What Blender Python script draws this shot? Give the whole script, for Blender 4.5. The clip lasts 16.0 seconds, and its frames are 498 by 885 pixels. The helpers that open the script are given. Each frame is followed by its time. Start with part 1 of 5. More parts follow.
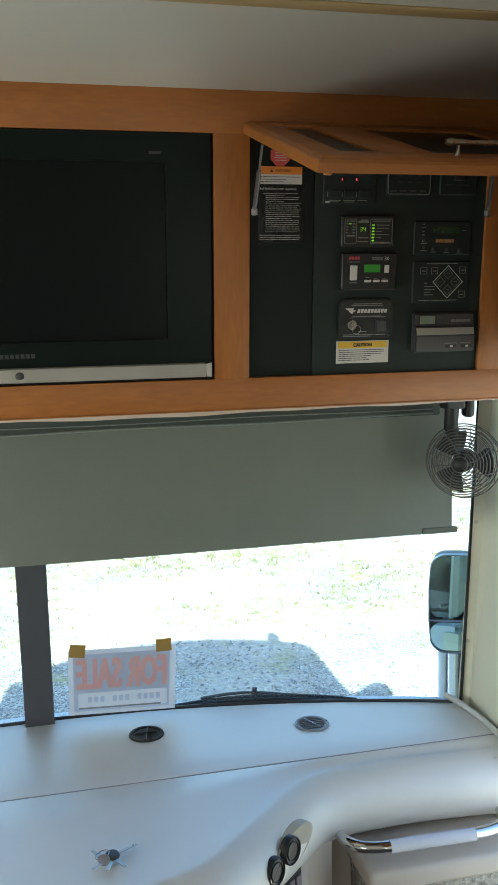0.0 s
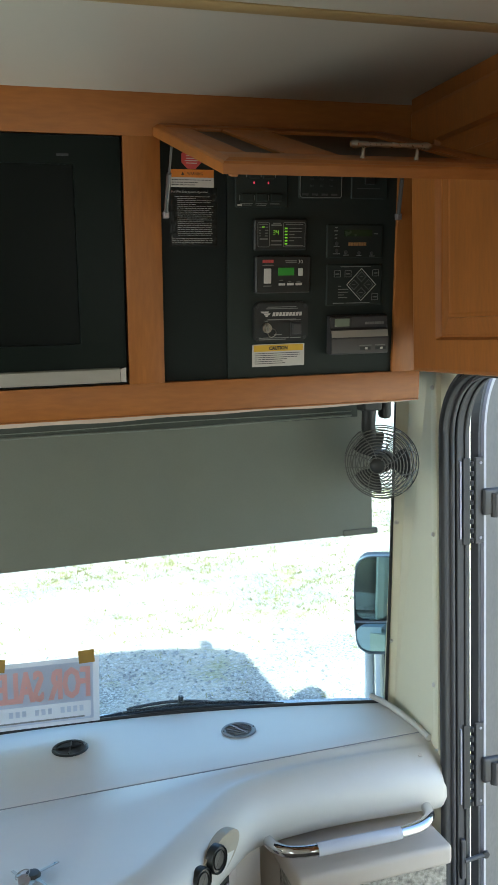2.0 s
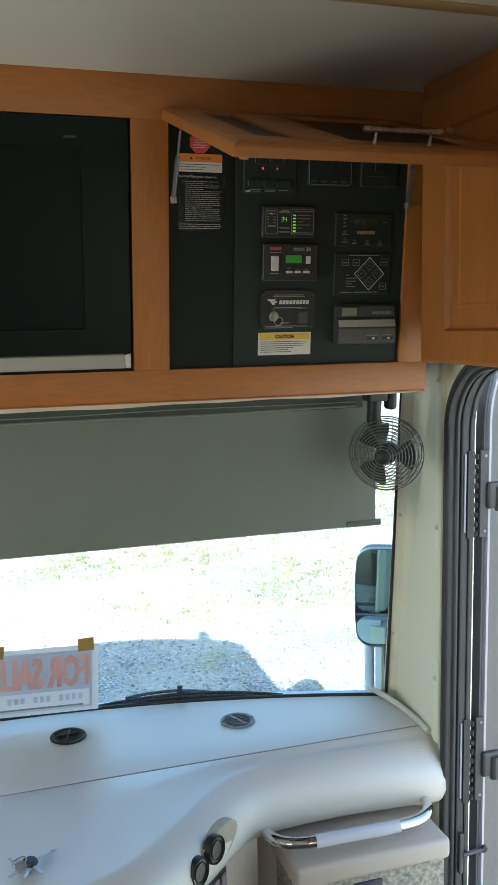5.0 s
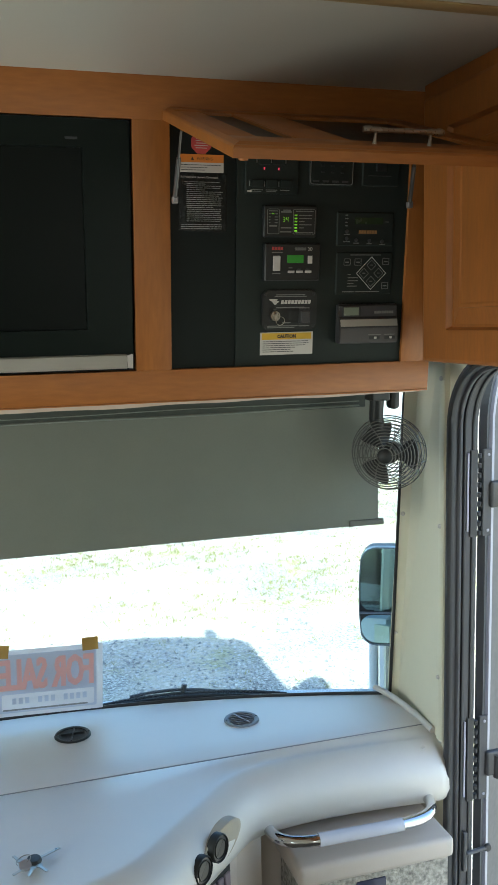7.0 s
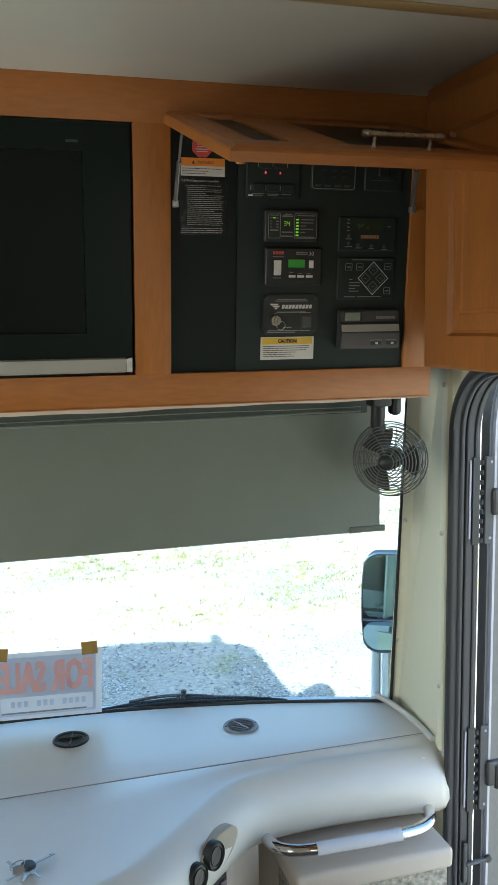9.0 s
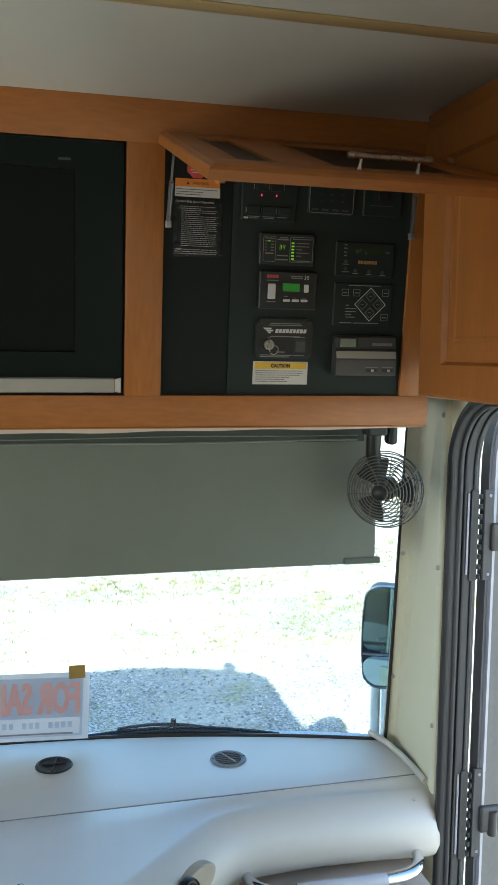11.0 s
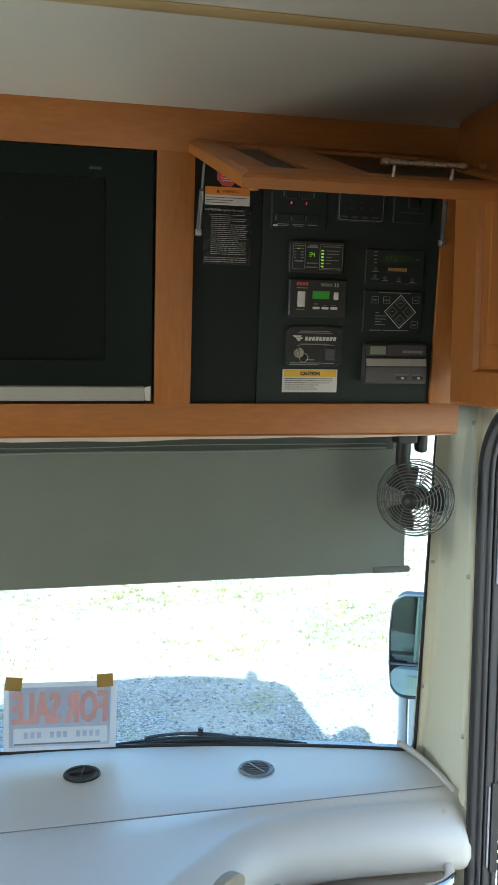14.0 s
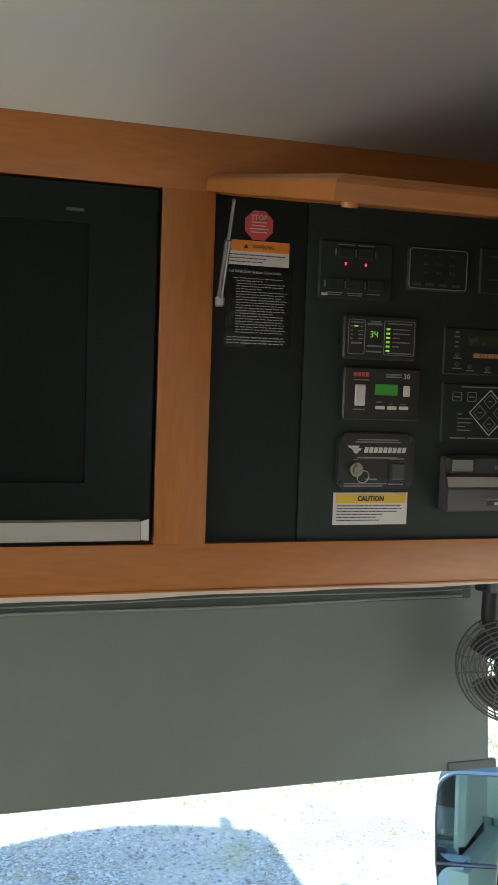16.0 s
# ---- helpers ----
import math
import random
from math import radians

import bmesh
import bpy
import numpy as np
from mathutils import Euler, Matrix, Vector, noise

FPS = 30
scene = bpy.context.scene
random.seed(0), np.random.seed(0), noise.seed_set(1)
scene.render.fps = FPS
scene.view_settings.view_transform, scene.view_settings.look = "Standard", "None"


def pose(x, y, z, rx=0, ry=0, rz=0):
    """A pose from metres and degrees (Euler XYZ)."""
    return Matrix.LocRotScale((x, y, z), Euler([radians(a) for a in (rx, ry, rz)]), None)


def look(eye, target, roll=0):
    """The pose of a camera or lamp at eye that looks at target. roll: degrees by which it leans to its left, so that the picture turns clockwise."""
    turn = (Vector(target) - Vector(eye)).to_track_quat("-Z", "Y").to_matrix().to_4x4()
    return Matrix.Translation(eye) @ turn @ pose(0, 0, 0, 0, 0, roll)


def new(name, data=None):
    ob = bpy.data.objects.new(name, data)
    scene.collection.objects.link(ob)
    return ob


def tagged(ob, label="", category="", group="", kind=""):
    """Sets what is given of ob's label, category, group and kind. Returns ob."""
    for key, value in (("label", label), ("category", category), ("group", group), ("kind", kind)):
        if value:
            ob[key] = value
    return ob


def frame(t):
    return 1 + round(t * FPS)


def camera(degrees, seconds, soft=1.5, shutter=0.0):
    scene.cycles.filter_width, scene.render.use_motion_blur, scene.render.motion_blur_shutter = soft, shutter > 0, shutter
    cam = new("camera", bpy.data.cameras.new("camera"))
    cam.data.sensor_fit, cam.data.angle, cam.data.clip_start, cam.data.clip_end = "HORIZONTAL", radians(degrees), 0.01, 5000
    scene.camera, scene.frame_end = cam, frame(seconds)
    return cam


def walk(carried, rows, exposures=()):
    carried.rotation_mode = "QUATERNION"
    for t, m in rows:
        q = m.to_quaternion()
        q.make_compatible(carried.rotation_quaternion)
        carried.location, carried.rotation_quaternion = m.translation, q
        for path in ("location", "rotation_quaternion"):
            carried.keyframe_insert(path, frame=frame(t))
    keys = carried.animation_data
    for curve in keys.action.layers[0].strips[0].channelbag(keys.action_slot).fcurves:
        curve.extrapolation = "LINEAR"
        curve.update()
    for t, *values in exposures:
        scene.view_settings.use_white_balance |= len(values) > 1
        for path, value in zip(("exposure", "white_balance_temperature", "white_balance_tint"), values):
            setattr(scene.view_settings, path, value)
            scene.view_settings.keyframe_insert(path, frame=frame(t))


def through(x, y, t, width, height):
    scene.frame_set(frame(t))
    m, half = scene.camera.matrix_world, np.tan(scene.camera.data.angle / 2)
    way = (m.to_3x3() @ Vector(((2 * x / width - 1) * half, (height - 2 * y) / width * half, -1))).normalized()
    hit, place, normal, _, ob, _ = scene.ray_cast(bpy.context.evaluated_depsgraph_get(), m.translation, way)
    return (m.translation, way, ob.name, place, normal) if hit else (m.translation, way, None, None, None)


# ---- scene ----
cam = camera(31.6, 16.0)
PATH = [
    (0, (-0.014, -0.013, 1.599), (0.43, 1.919, 1.335), -1.3),
    (0.5, (0.003, -0.012, 1.594), (0.575, 1.886, 1.335), -1.5),
    (1, (0.006, -0.016, 1.592), (0.602, 1.877, 1.347), -1.6),
    (1.5, (0.011, -0.013, 1.589), (0.604, 1.881, 1.342), -1.7),
    (2, (0.016, -0.01, 1.591), (0.608, 1.884, 1.34), -1.9),
    (2.5, (0.02, -0.005, 1.588), (0.612, 1.888, 1.335), -2.0),
    (3, (0.017, -0.002, 1.584), (0.607, 1.891, 1.326), -1.8),
    (3.5, (0.013, 0.001, 1.578), (0.607, 1.893, 1.317), -1.7),
    (4, (0.006, 0.003, 1.579), (0.601, 1.894, 1.316), -1.0),
    (6.5, (0.023, 0.006, 1.589), (0.604, 1.9, 1.317), -1.2),
    (7, (0.019, 0.0, 1.587), (0.595, 1.895, 1.314), -1.2),
    (7.5, (0.02, 0.009, 1.573), (0.594, 1.905, 1.298), -1.2),
    (8, (0.024, 0.014, 1.565), (0.594, 1.912, 1.291), -1.1),
    (8.5, (0.023, 0.009, 1.576), (0.588, 1.909, 1.305), -1.0),
    (9, (0.04, 0.003, 1.586), (0.595, 1.906, 1.324), -0.8),
    (9.2, (0.05, -0.002, 1.589), (0.597, 1.908, 1.355), -0.5),
    (11.5, (0.121, 0.016, 1.578), (0.61, 1.945, 1.377), 0.8),
    (12, (0.113, 0.014, 1.58), (0.591, 1.944, 1.372), 0.8),
    (12.5, (0.116, 0.015, 1.575), (0.579, 1.95, 1.377), 0.7),
    (13, (0.113, 0.02, 1.58), (0.572, 1.956, 1.379), 0.6),
    (13.5, (0.116, 0.02, 1.577), (0.569, 1.959, 1.396), 0.6),
    (14, (0.102, 0.023, 1.579), (0.552, 1.963, 1.395), 0.6),
    (14.5, (0.046, 0.041, 1.572), (0.505, 1.979, 1.394), 0.4),
    (15, (0.064, 0.148, 1.568), (0.523, 2.088, 1.402), 0.2),
    (15.5, (0.116, 0.326, 1.602), (0.566, 2.274, 1.533), 0.6),
    (16, (0.108, 0.502, 1.593), (0.649, 2.422, 1.657), 0.3),
]
walk(cam, [(t, look(eye, target, roll)) for t, eye, target, roll in PATH],
     exposures=[(0.0, 2.03, 6000, 1), (9.0, 2.03, 6000, 1), (12.5, 2.05, 6000, 1), (14.5, 2.13, 5950, 1), (15.0, 2.1, 5950, 2), (15.5, 2.03, 6000, 4), (16.0, 2.15, 6000, 7)])

# ---- world, sun, exposure ----
SUN_FROM = Vector((-0.83, -4.5, 3.0)).normalized()
world = bpy.data.worlds.new("sky")
scene.world = world
world.use_nodes = True
wn = world.node_tree.nodes
sky = wn.new("ShaderNodeTexSky")
sky.sky_type, sky.sun_disc = "NISHITA", False
sky.sun_elevation = math.asin(SUN_FROM.z)
sky.sun_rotation = math.atan2(SUN_FROM.x, SUN_FROM.y) % (2 * math.pi)
wn["Background"].inputs["Strength"].default_value = 0.15
world.node_tree.links.new(sky.outputs[0], wn["Background"].inputs["Color"])
sun = new("sun", bpy.data.lights.new("sun", "SUN"))
sun.data.energy, sun.data.angle, sun.data.color = 5.0, radians(0.5), (1.0, 0.955, 0.88)
sun.matrix_world = look(SUN_FROM * 30, (0, 0, 0))


def fill_light(name, eye, target, w, h, power, color=(1.0, 0.95, 0.87)):
    """An added area lamp at an unseen wall opening, to brighten the cabin."""
    lamp = new(name, bpy.data.lights.new(name, "AREA"))
    lamp.data.shape, lamp.data.size, lamp.data.size_y = "RECTANGLE", w, h
    lamp.data.energy, lamp.data.color = power, color
    lamp.matrix_world = look(eye, target)
    return lamp


fill_light("fill_left", (-1.15, -1.3, 1.2), (0, -1.3, 1.1), 1.2, 0.6, 1.8)
fill_light("fill_right", (0.95, -1.6, 1.2), (0, -1.6, 1.1), 1.2, 0.6, 2.5)
fill_light("fill_cab", (-1.15, 0.95, 1.1), (0, 0.95, 1.05), 0.6, 0.6, 2.5)


# ---- materials ----
def link(nt, a, b):
    nt.links.new(a, b)


def surface(name, color, rough=0.5, metal=0.0, dark=0.8, scale=(6, 60), amount=(0.5, 0.3), bump=0.1, bump_scale=200,
            stretch=(1, 1, 1), spec=0.5, coat=0.0, rough_var=0.1):
    """A surface with variation at two scales, fine relief and uneven gloss."""
    m = bpy.data.materials.new(name)
    m.use_nodes = True
    nt = m.node_tree
    n = nt.nodes
    p = n["Principled BSDF"]
    tc, mp = n.new("ShaderNodeTexCoord"), n.new("ShaderNodeMapping")
    mp.inputs["Scale"].default_value = stretch
    link(nt, tc.outputs["Object"], mp.inputs[0])
    src = None
    for sc, am in zip(scale, amount):
        t = n.new("ShaderNodeTexNoise")
        t.inputs["Scale"].default_value, t.inputs["Detail"].default_value = sc, 5
        link(nt, mp.outputs[0], t.inputs["Vector"])
        mix = n.new("ShaderNodeMix")
        mix.data_type = "RGBA"
        mix.blend_type = "MULTIPLY"
        mix.inputs["Factor"].default_value = am
        ramp = n.new("ShaderNodeMapRange")
        ramp.inputs["From Min"].default_value, ramp.inputs["From Max"].default_value = 0.3, 0.7
        ramp.inputs["To Min"].default_value, ramp.inputs["To Max"].default_value = dark, 1.0
        link(nt, t.outputs["Fac"], ramp.inputs["Value"])
        if src is None:
            mix.inputs["A"].default_value = (*color, 1)
        else:
            link(nt, src, mix.inputs["A"])
        link(nt, ramp.outputs[0], mix.inputs["B"])
        src = mix.outputs["Result"]
        last = t
    link(nt, src, p.inputs["Base Color"])
    rr = n.new("ShaderNodeMapRange")
    rr.inputs["To Min"].default_value, rr.inputs["To Max"].default_value = max(rough - rough_var, 0.02), min(rough + rough_var, 1)
    link(nt, last.outputs["Fac"], rr.inputs["Value"])
    link(nt, rr.outputs[0], p.inputs["Roughness"])
    p.inputs["Metallic"].default_value = metal
    p.inputs["Specular IOR Level"].default_value = spec
    p.inputs["Coat Weight"].default_value = coat
    p.inputs["Coat Roughness"].default_value = 0.24
    if bump:
        t = n.new("ShaderNodeTexNoise")
        t.inputs["Scale"].default_value, t.inputs["Detail"].default_value = bump_scale, 3
        link(nt, mp.outputs[0], t.inputs["Vector"])
        b = n.new("ShaderNodeBump")
        b.inputs["Strength"].default_value, b.inputs["Distance"].default_value = bump, 0.002
        link(nt, t.outputs["Fac"], b.inputs["Height"])
        link(nt, b.outputs[0], p.inputs["Normal"])
    return m


def glow(name, color, strength):
    m = surface(name, color, 0.4, bump=0)
    p = m.node_tree.nodes["Principled BSDF"]
    p.inputs["Emission Color"].default_value, p.inputs["Emission Strength"].default_value = (*color, 1), strength
    return m


def clear_glass(name, tint, gloss=1.0):
    """Thin glass: see-through, with a Fresnel mirror."""
    m = bpy.data.materials.new(name)
    m.use_nodes = True
    nt = m.node_tree
    n = nt.nodes
    n.remove(n["Principled BSDF"])
    tr, gl, mix, fr = (n.new("ShaderNodeBsdfTransparent"), n.new("ShaderNodeBsdfGlossy"), n.new("ShaderNodeMixShader"),
                       n.new("ShaderNodeFresnel"))
    tr.inputs[0].default_value = (*tint, 1)
    gl.inputs["Roughness"].default_value = 0.02
    fr.inputs[0].default_value = 1.5
    link(nt, fr.outputs[0], mix.inputs[0])
    link(nt, tr.outputs[0], mix.inputs[1])
    link(nt, gl.outputs[0], mix.inputs[2])
    link(nt, mix.outputs[0], n["Material Output"].inputs[0])
    return m


def sheer(name, color, through):
    """Cloth or paper that lets part of the light behind it through."""
    m = surface(name, color, 0.8, scale=(15, 300), amount=(0.3, 0.3), bump=0.2, bump_scale=900)
    nt = m.node_tree
    n = nt.nodes
    tl, mix = n.new("ShaderNodeBsdfTranslucent"), n.new("ShaderNodeMixShader")
    tl.inputs[0].default_value = (*color, 1)
    mix.inputs[0].default_value = through
    link(nt, n["Principled BSDF"].outputs[0], mix.inputs[1])
    link(nt, tl.outputs[0], mix.inputs[2])
    link(nt, mix.outputs[0], n["Material Output"].inputs[0])
    return m


WOOD = surface("cherry_wood", (0.42, 0.150, 0.032), 0.42, scale=(3, 26), amount=(0.5, 0.5), dark=0.62, stretch=(1, 6, 6), bump=0.05, bump_scale=60)
WOOD_UP = surface("cherry_wood_upright", (0.42, 0.150, 0.032), 0.42, scale=(3, 26), amount=(0.5, 0.5), dark=0.62, stretch=(6, 6, 1), bump=0.05, bump_scale=60)
CEILING = surface("ceiling_vinyl", (0.57, 0.55, 0.49), 0.34, scale=(0.8, 12), amount=(0.2, 0.08), dark=0.85, bump=0.03, bump_scale=250, rough_var=0.03)
TAN = surface("tan_vinyl", (0.50, 0.37, 0.18), 0.5)
VINYL = surface("dash_vinyl", (0.57, 0.54, 0.50), 0.48, scale=(2, 30), amount=(0.2, 0.15), dark=0.85, bump=0.10, bump_scale=700, rough_var=0.05, spec=1.0, coat=1.0)
VINYL_LOW = surface("cream_vinyl", (0.54, 0.465, 0.40), 0.5, scale=(2, 30), amount=(0.2, 0.15), dark=0.85, bump=0.12, bump_scale=500)
CREAM = surface("cream_fibreglass", (0.76, 0.735, 0.58), 0.45, scale=(3, 50), amount=(0.25, 0.15), dark=0.85, bump=0.05)
WALL = surface("wall_vinyl", (0.60, 0.58, 0.50), 0.6, scale=(2, 40), amount=(0.25, 0.2), bump=0.1)
CARPET = surface("floor_carpet", (0.16, 0.13, 0.10), 0.95, scale=(5, 250), amount=(0.4, 0.7), dark=0.4, bump=0.8, bump_scale=500)
TWEED = surface("speckled_carpet", (0.64, 0.59, 0.51), 0.95, scale=(30, 95), amount=(0.3, 0.9), dark=0.25, bump=0.9, bump_scale=220)
BLACK = surface("black_board", (0.018, 0.025, 0.022), 0.6, scale=(4, 90), amount=(0.3, 0.3), bump=0.1, bump_scale=600, spec=0.3)
BLACK_SHEET = surface("black_sheet", (0.006, 0.010, 0.009), 0.5, scale=(4, 90), amount=(0.3, 0.3), bump=0.05, spec=0.25)
PLASTIC = surface("charcoal_plastic", (0.015, 0.017, 0.017), 0.45, scale=(10, 120), amount=(0.3, 0.2), bump=0.1, bump_scale=900)
GREYPL = surface("grey_plastic", (0.055, 0.055, 0.058), 0.38, scale=(10, 120), amount=(0.3, 0.2), bump=0.1)
SCREEN = surface("television_screen", (0.006, 0.008, 0.007), 0.3, scale=(2, 30), amount=(0.2, 0.1), bump=0, spec=0.12, rough_var=0.01)
BEZEL = surface("television_bezel", (0.009, 0.013, 0.011), 0.3, scale=(4, 60), amount=(0.2, 0.1), bump=0, spec=0.10, rough_var=0.01)
SILVER = surface("silver_paint", (0.40, 0.38, 0.34), 0.45, metal=0.2, scale=(5, 200), amount=(0.2, 0.2), dark=0.85, bump=0.03)
CHROME = surface("chrome", (0.62, 0.62, 0.63), 0.1, metal=1.0, scale=(20, 200), amount=(0.2, 0.1), bump=0, rough_var=0.04)
NICKEL = surface("brushed_nickel", (0.38, 0.35, 0.31), 0.3, metal=1.0, scale=(30, 200), amount=(0.3, 0.3), bump=0.05)
STEEL = surface("aluminium", (0.55, 0.55, 0.58), 0.35, metal=0.8, scale=(15, 200), amount=(0.3, 0.2), bump=0.03)
RUBBER = surface("black_rubber", (0.03, 0.03, 0.033), 0.55, scale=(20, 200), amount=(0.3, 0.3), bump=0.1)
JAMB = surface("dark_grey_frame", (0.06, 0.06, 0.068), 0.5, scale=(10, 80), amount=(0.4, 0.3), bump=0.05)
LEAF = surface("silver_grey_trim", (0.30, 0.30, 0.36), 0.4, scale=(3, 60), amount=(0.2, 0.1), bump=0.03)
GRIP = surface("pale_grip", (0.58, 0.58, 0.64), 0.18, scale=(3, 20), amount=(0.1, 0.05), bump=0, rough_var=0.02)
SHADE = sheer("shade_cloth", (0.225, 0.24, 0.207), 0.30)
HEM = sheer("shade_hem", (0.17, 0.18, 0.155), 0.3)
PAPER = sheer("white_card", (0.80, 0.81, 0.85), 0.5)
INK_BLUE = sheer("blue_print_from_behind", (0.62, 0.67, 0.78), 0.5)
INK_RED = sheer("red_print_from_behind", (0.86, 0.56, 0.55), 0.5)
INK_GREY = surface("grey_ink", (0.28, 0.29, 0.31), 0.7)
LINING = surface("lining_cloth", (0.60, 0.50, 0.43), 0.8, scale=(12, 90), amount=(0.3, 0.3))
FOLD_GLINT = surface("fold_highlight", (0.20, 0.23, 0.21), 0.45, scale=(8, 90), amount=(0.4, 0.3))
TAPE = sheer("brown_tape", (0.45, 0.29, 0.08), 0.4)
WHITE = surface("white_print", (0.34, 0.34, 0.33), 0.5, bump=0)
DIM = surface("dull_print", (0.22, 0.22, 0.21), 0.5, bump=0)
LABEL = surface("label_white", (0.60, 0.57, 0.54), 0.5, scale=(20, 200), amount=(0.2, 0.1), bump=0)
YELLOW = surface("label_yellow", (0.75, 0.47, 0.04), 0.5, bump=0)
ORANGE = surface("label_orange", (0.75, 0.24, 0.03), 0.5, bump=0)
RED = surface("sticker_red", (0.55, 0.07, 0.07), 0.5, bump=0)
INK = surface("black_ink", (0.02, 0.02, 0.02), 0.5, bump=0)
LCD = glow("green_display", (0.04, 0.26, 0.025), 0.026)
LCD_OFF = surface("grey_display", (0.22, 0.26, 0.20), 0.25, bump=0)
LED_GREEN = glow("green_light", (0.35, 0.85, 0.05), 0.09)
LED_RED = glow("red_light", (0.95, 0.06, 0.12), 0.2)
AMBER = surface("amber_print", (0.42, 0.22, 0.08), 0.5, bump=0)
SMOKED = surface("smoked_glass", (0.012, 0.015, 0.014), 0.35, scale=(3, 40), amount=(0.2, 0.1), bump=0, rough_var=0.04, spec=0.25)
GLASS = clear_glass("windscreen_glass", (0.85, 0.92, 0.95))
MIRROR = surface("mirror_glass", (0.47, 0.58, 0.58), 0.03, metal=1.0, bump=0, rough_var=0.01)
WHITE_PAINT = surface("white_body_paint", (0.72, 0.73, 0.75), 0.3, scale=(2, 40), amount=(0.2, 0.1), dark=0.88, bump=0)
VENT = surface("vent_grey", (0.20, 0.215, 0.24), 0.4)
# one even grey, light enough to blend with the shade cloth behind
WIRE_GREY = surface("smoke_grey_wire", (0.10, 0.10, 0.092), 0.5)
STRUT = surface("strut_steel", (0.22, 0.21, 0.20), 0.35, metal=0.9)
BRASS = surface("key_metal", (0.5, 0.48, 0.42), 0.3, metal=1.0, bump=0.05)
VINYL.node_tree.nodes["Principled BSDF"].inputs["Coat IOR"].default_value = 1.7
VINYL.node_tree.nodes["Principled BSDF"].inputs["Coat Roughness"].default_value = 0.5
GROOVE = surface("seam_strip", (0.27, 0.275, 0.29), 0.7)
OUTLET = surface("outlet_black", (0.012, 0.012, 0.013), 0.35)


# ---- building helpers ----
def part(name, bm, material, parent=None, label="", smooth=None):
    """Links a bmesh as one mesh object, under a thing or a part."""
    me = bpy.data.meshes.new(name)
    bmesh.ops.recalc_face_normals(bm, faces=bm.faces)
    bm.to_mesh(me)
    bm.free()
    me.materials.append(material)
    if smooth is not None:
        for f in me.polygons:
            f.use_smooth = True
        me.set_sharp_from_angle(angle=radians(smooth))
    ob = new(name, me)
    ob.parent = parent
    if name in ("lettering", "small_print", "brand_mark", "label_bar"):
        ob["kind"] = "stuff"
    if label:
        ob["label"] = label
    return ob


def thing(name, label, category, at=None, group="", kind=""):
    ob = new(name)
    ob.empty_display_size = 0.05
    if at is not None:
        ob.matrix_basis = at
    return tagged(ob, label, category, group, kind)


def box(x0, x1, y0, y1, z0, z1, bevel=0.0, segs=2, bm=None):
    bm = bm or bmesh.new()
    made = bmesh.ops.create_cube(bm, size=1)["verts"]
    for v in made:
        v.co = Vector(((x0 + x1) / 2 + v.co.x * (x1 - x0), (y0 + y1) / 2 + v.co.y * (y1 - y0), (z0 + z1) / 2 + v.co.z * (z1 - z0)))
    if bevel:
        edges = {e for v in made for e in v.link_edges}
        bmesh.ops.bevel(bm, geom=list(edges), offset=bevel, segments=segs, profile=0.5, affect="EDGES")
    return bm


def moved(bm, m):
    bmesh.ops.transform(bm, matrix=m, verts=bm.verts)
    return bm


def grid(rows, bm=None, close=False):
    """A sheet through rows of points."""
    bm = bm or bmesh.new()
    vs = [[bm.verts.new(p) for p in r] for r in rows]
    for a, b in zip(vs, vs[1:]):
        n = len(a)
        for i in range(n if close else n - 1):
            bm.faces.new((a[i], a[(i + 1) % n], b[(i + 1) % n], b[i]))
    return bm, vs


def smooth_path(points, per=6):
    """A rounded line through the points."""
    pts = [Vector(p) for p in points]
    out = []
    for i in range(len(pts) - 1):
        p0, p1, p2, p3 = pts[max(i - 1, 0)], pts[i], pts[i + 1], pts[min(i + 2, len(pts) - 1)]
        for k in range(per):
            t = k / per
            out.append(0.5 * ((2 * p1) + (p2 - p0) * t + (2 * p0 - 5 * p1 + 4 * p2 - p3) * t * t + (3 * p1 - p0 - 3 * p2 + p3) * t ** 3))
    return out + [pts[-1]]


def tube(points, radius, segs=10, bm=None, closed=False):
    """A round bar along the points; radius may be a list."""
    pts = [Vector(p) for p in points]
    n = len(pts)
    rows = []
    ref = None
    for i, p in enumerate(pts):
        if closed:
            d = pts[(i + 1) % n] - pts[i - 1]
        else:
            d = pts[min(i + 1, n - 1)] - pts[max(i - 1, 0)]
        d.normalize()
        if ref is None:
            ref = d.orthogonal().normalized()
        ref = (ref - d * ref.dot(d)).normalized()
        side = d.cross(ref)
        r = radius[i] if isinstance(radius, (list, tuple)) else radius
        rows.append([p + r * (math.cos(a) * ref + math.sin(a) * side) for a in (2 * math.pi * k / segs for k in range(segs))])
    if closed:
        rows.append(rows[0])
    bm, vs = grid(rows, bm, close=True)
    if closed:
        bmesh.ops.remove_doubles(bm, verts=vs[0] + vs[-1], dist=1e-5)
    else:
        bm.faces.new(vs[0])
        bm.faces.new(vs[-1])
    return bm


def lathe(profile, segs=24, bm=None):
    """Turns (radius, height) pairs round the z axis."""
    rows = [[(r * math.cos(2 * math.pi * k / segs), r * math.sin(2 * math.pi * k / segs), h) for k in range(segs)] for r, h in profile]
    bm, vs = grid(rows, bm, close=True)
    for ring in (vs[0], vs[-1]):
        if (ring[0].co - ring[segs // 2].co).length > 1e-4:
            bm.faces.new(ring)
    bmesh.ops.remove_doubles(bm, verts=bm.verts, dist=1e-6)
    return bm


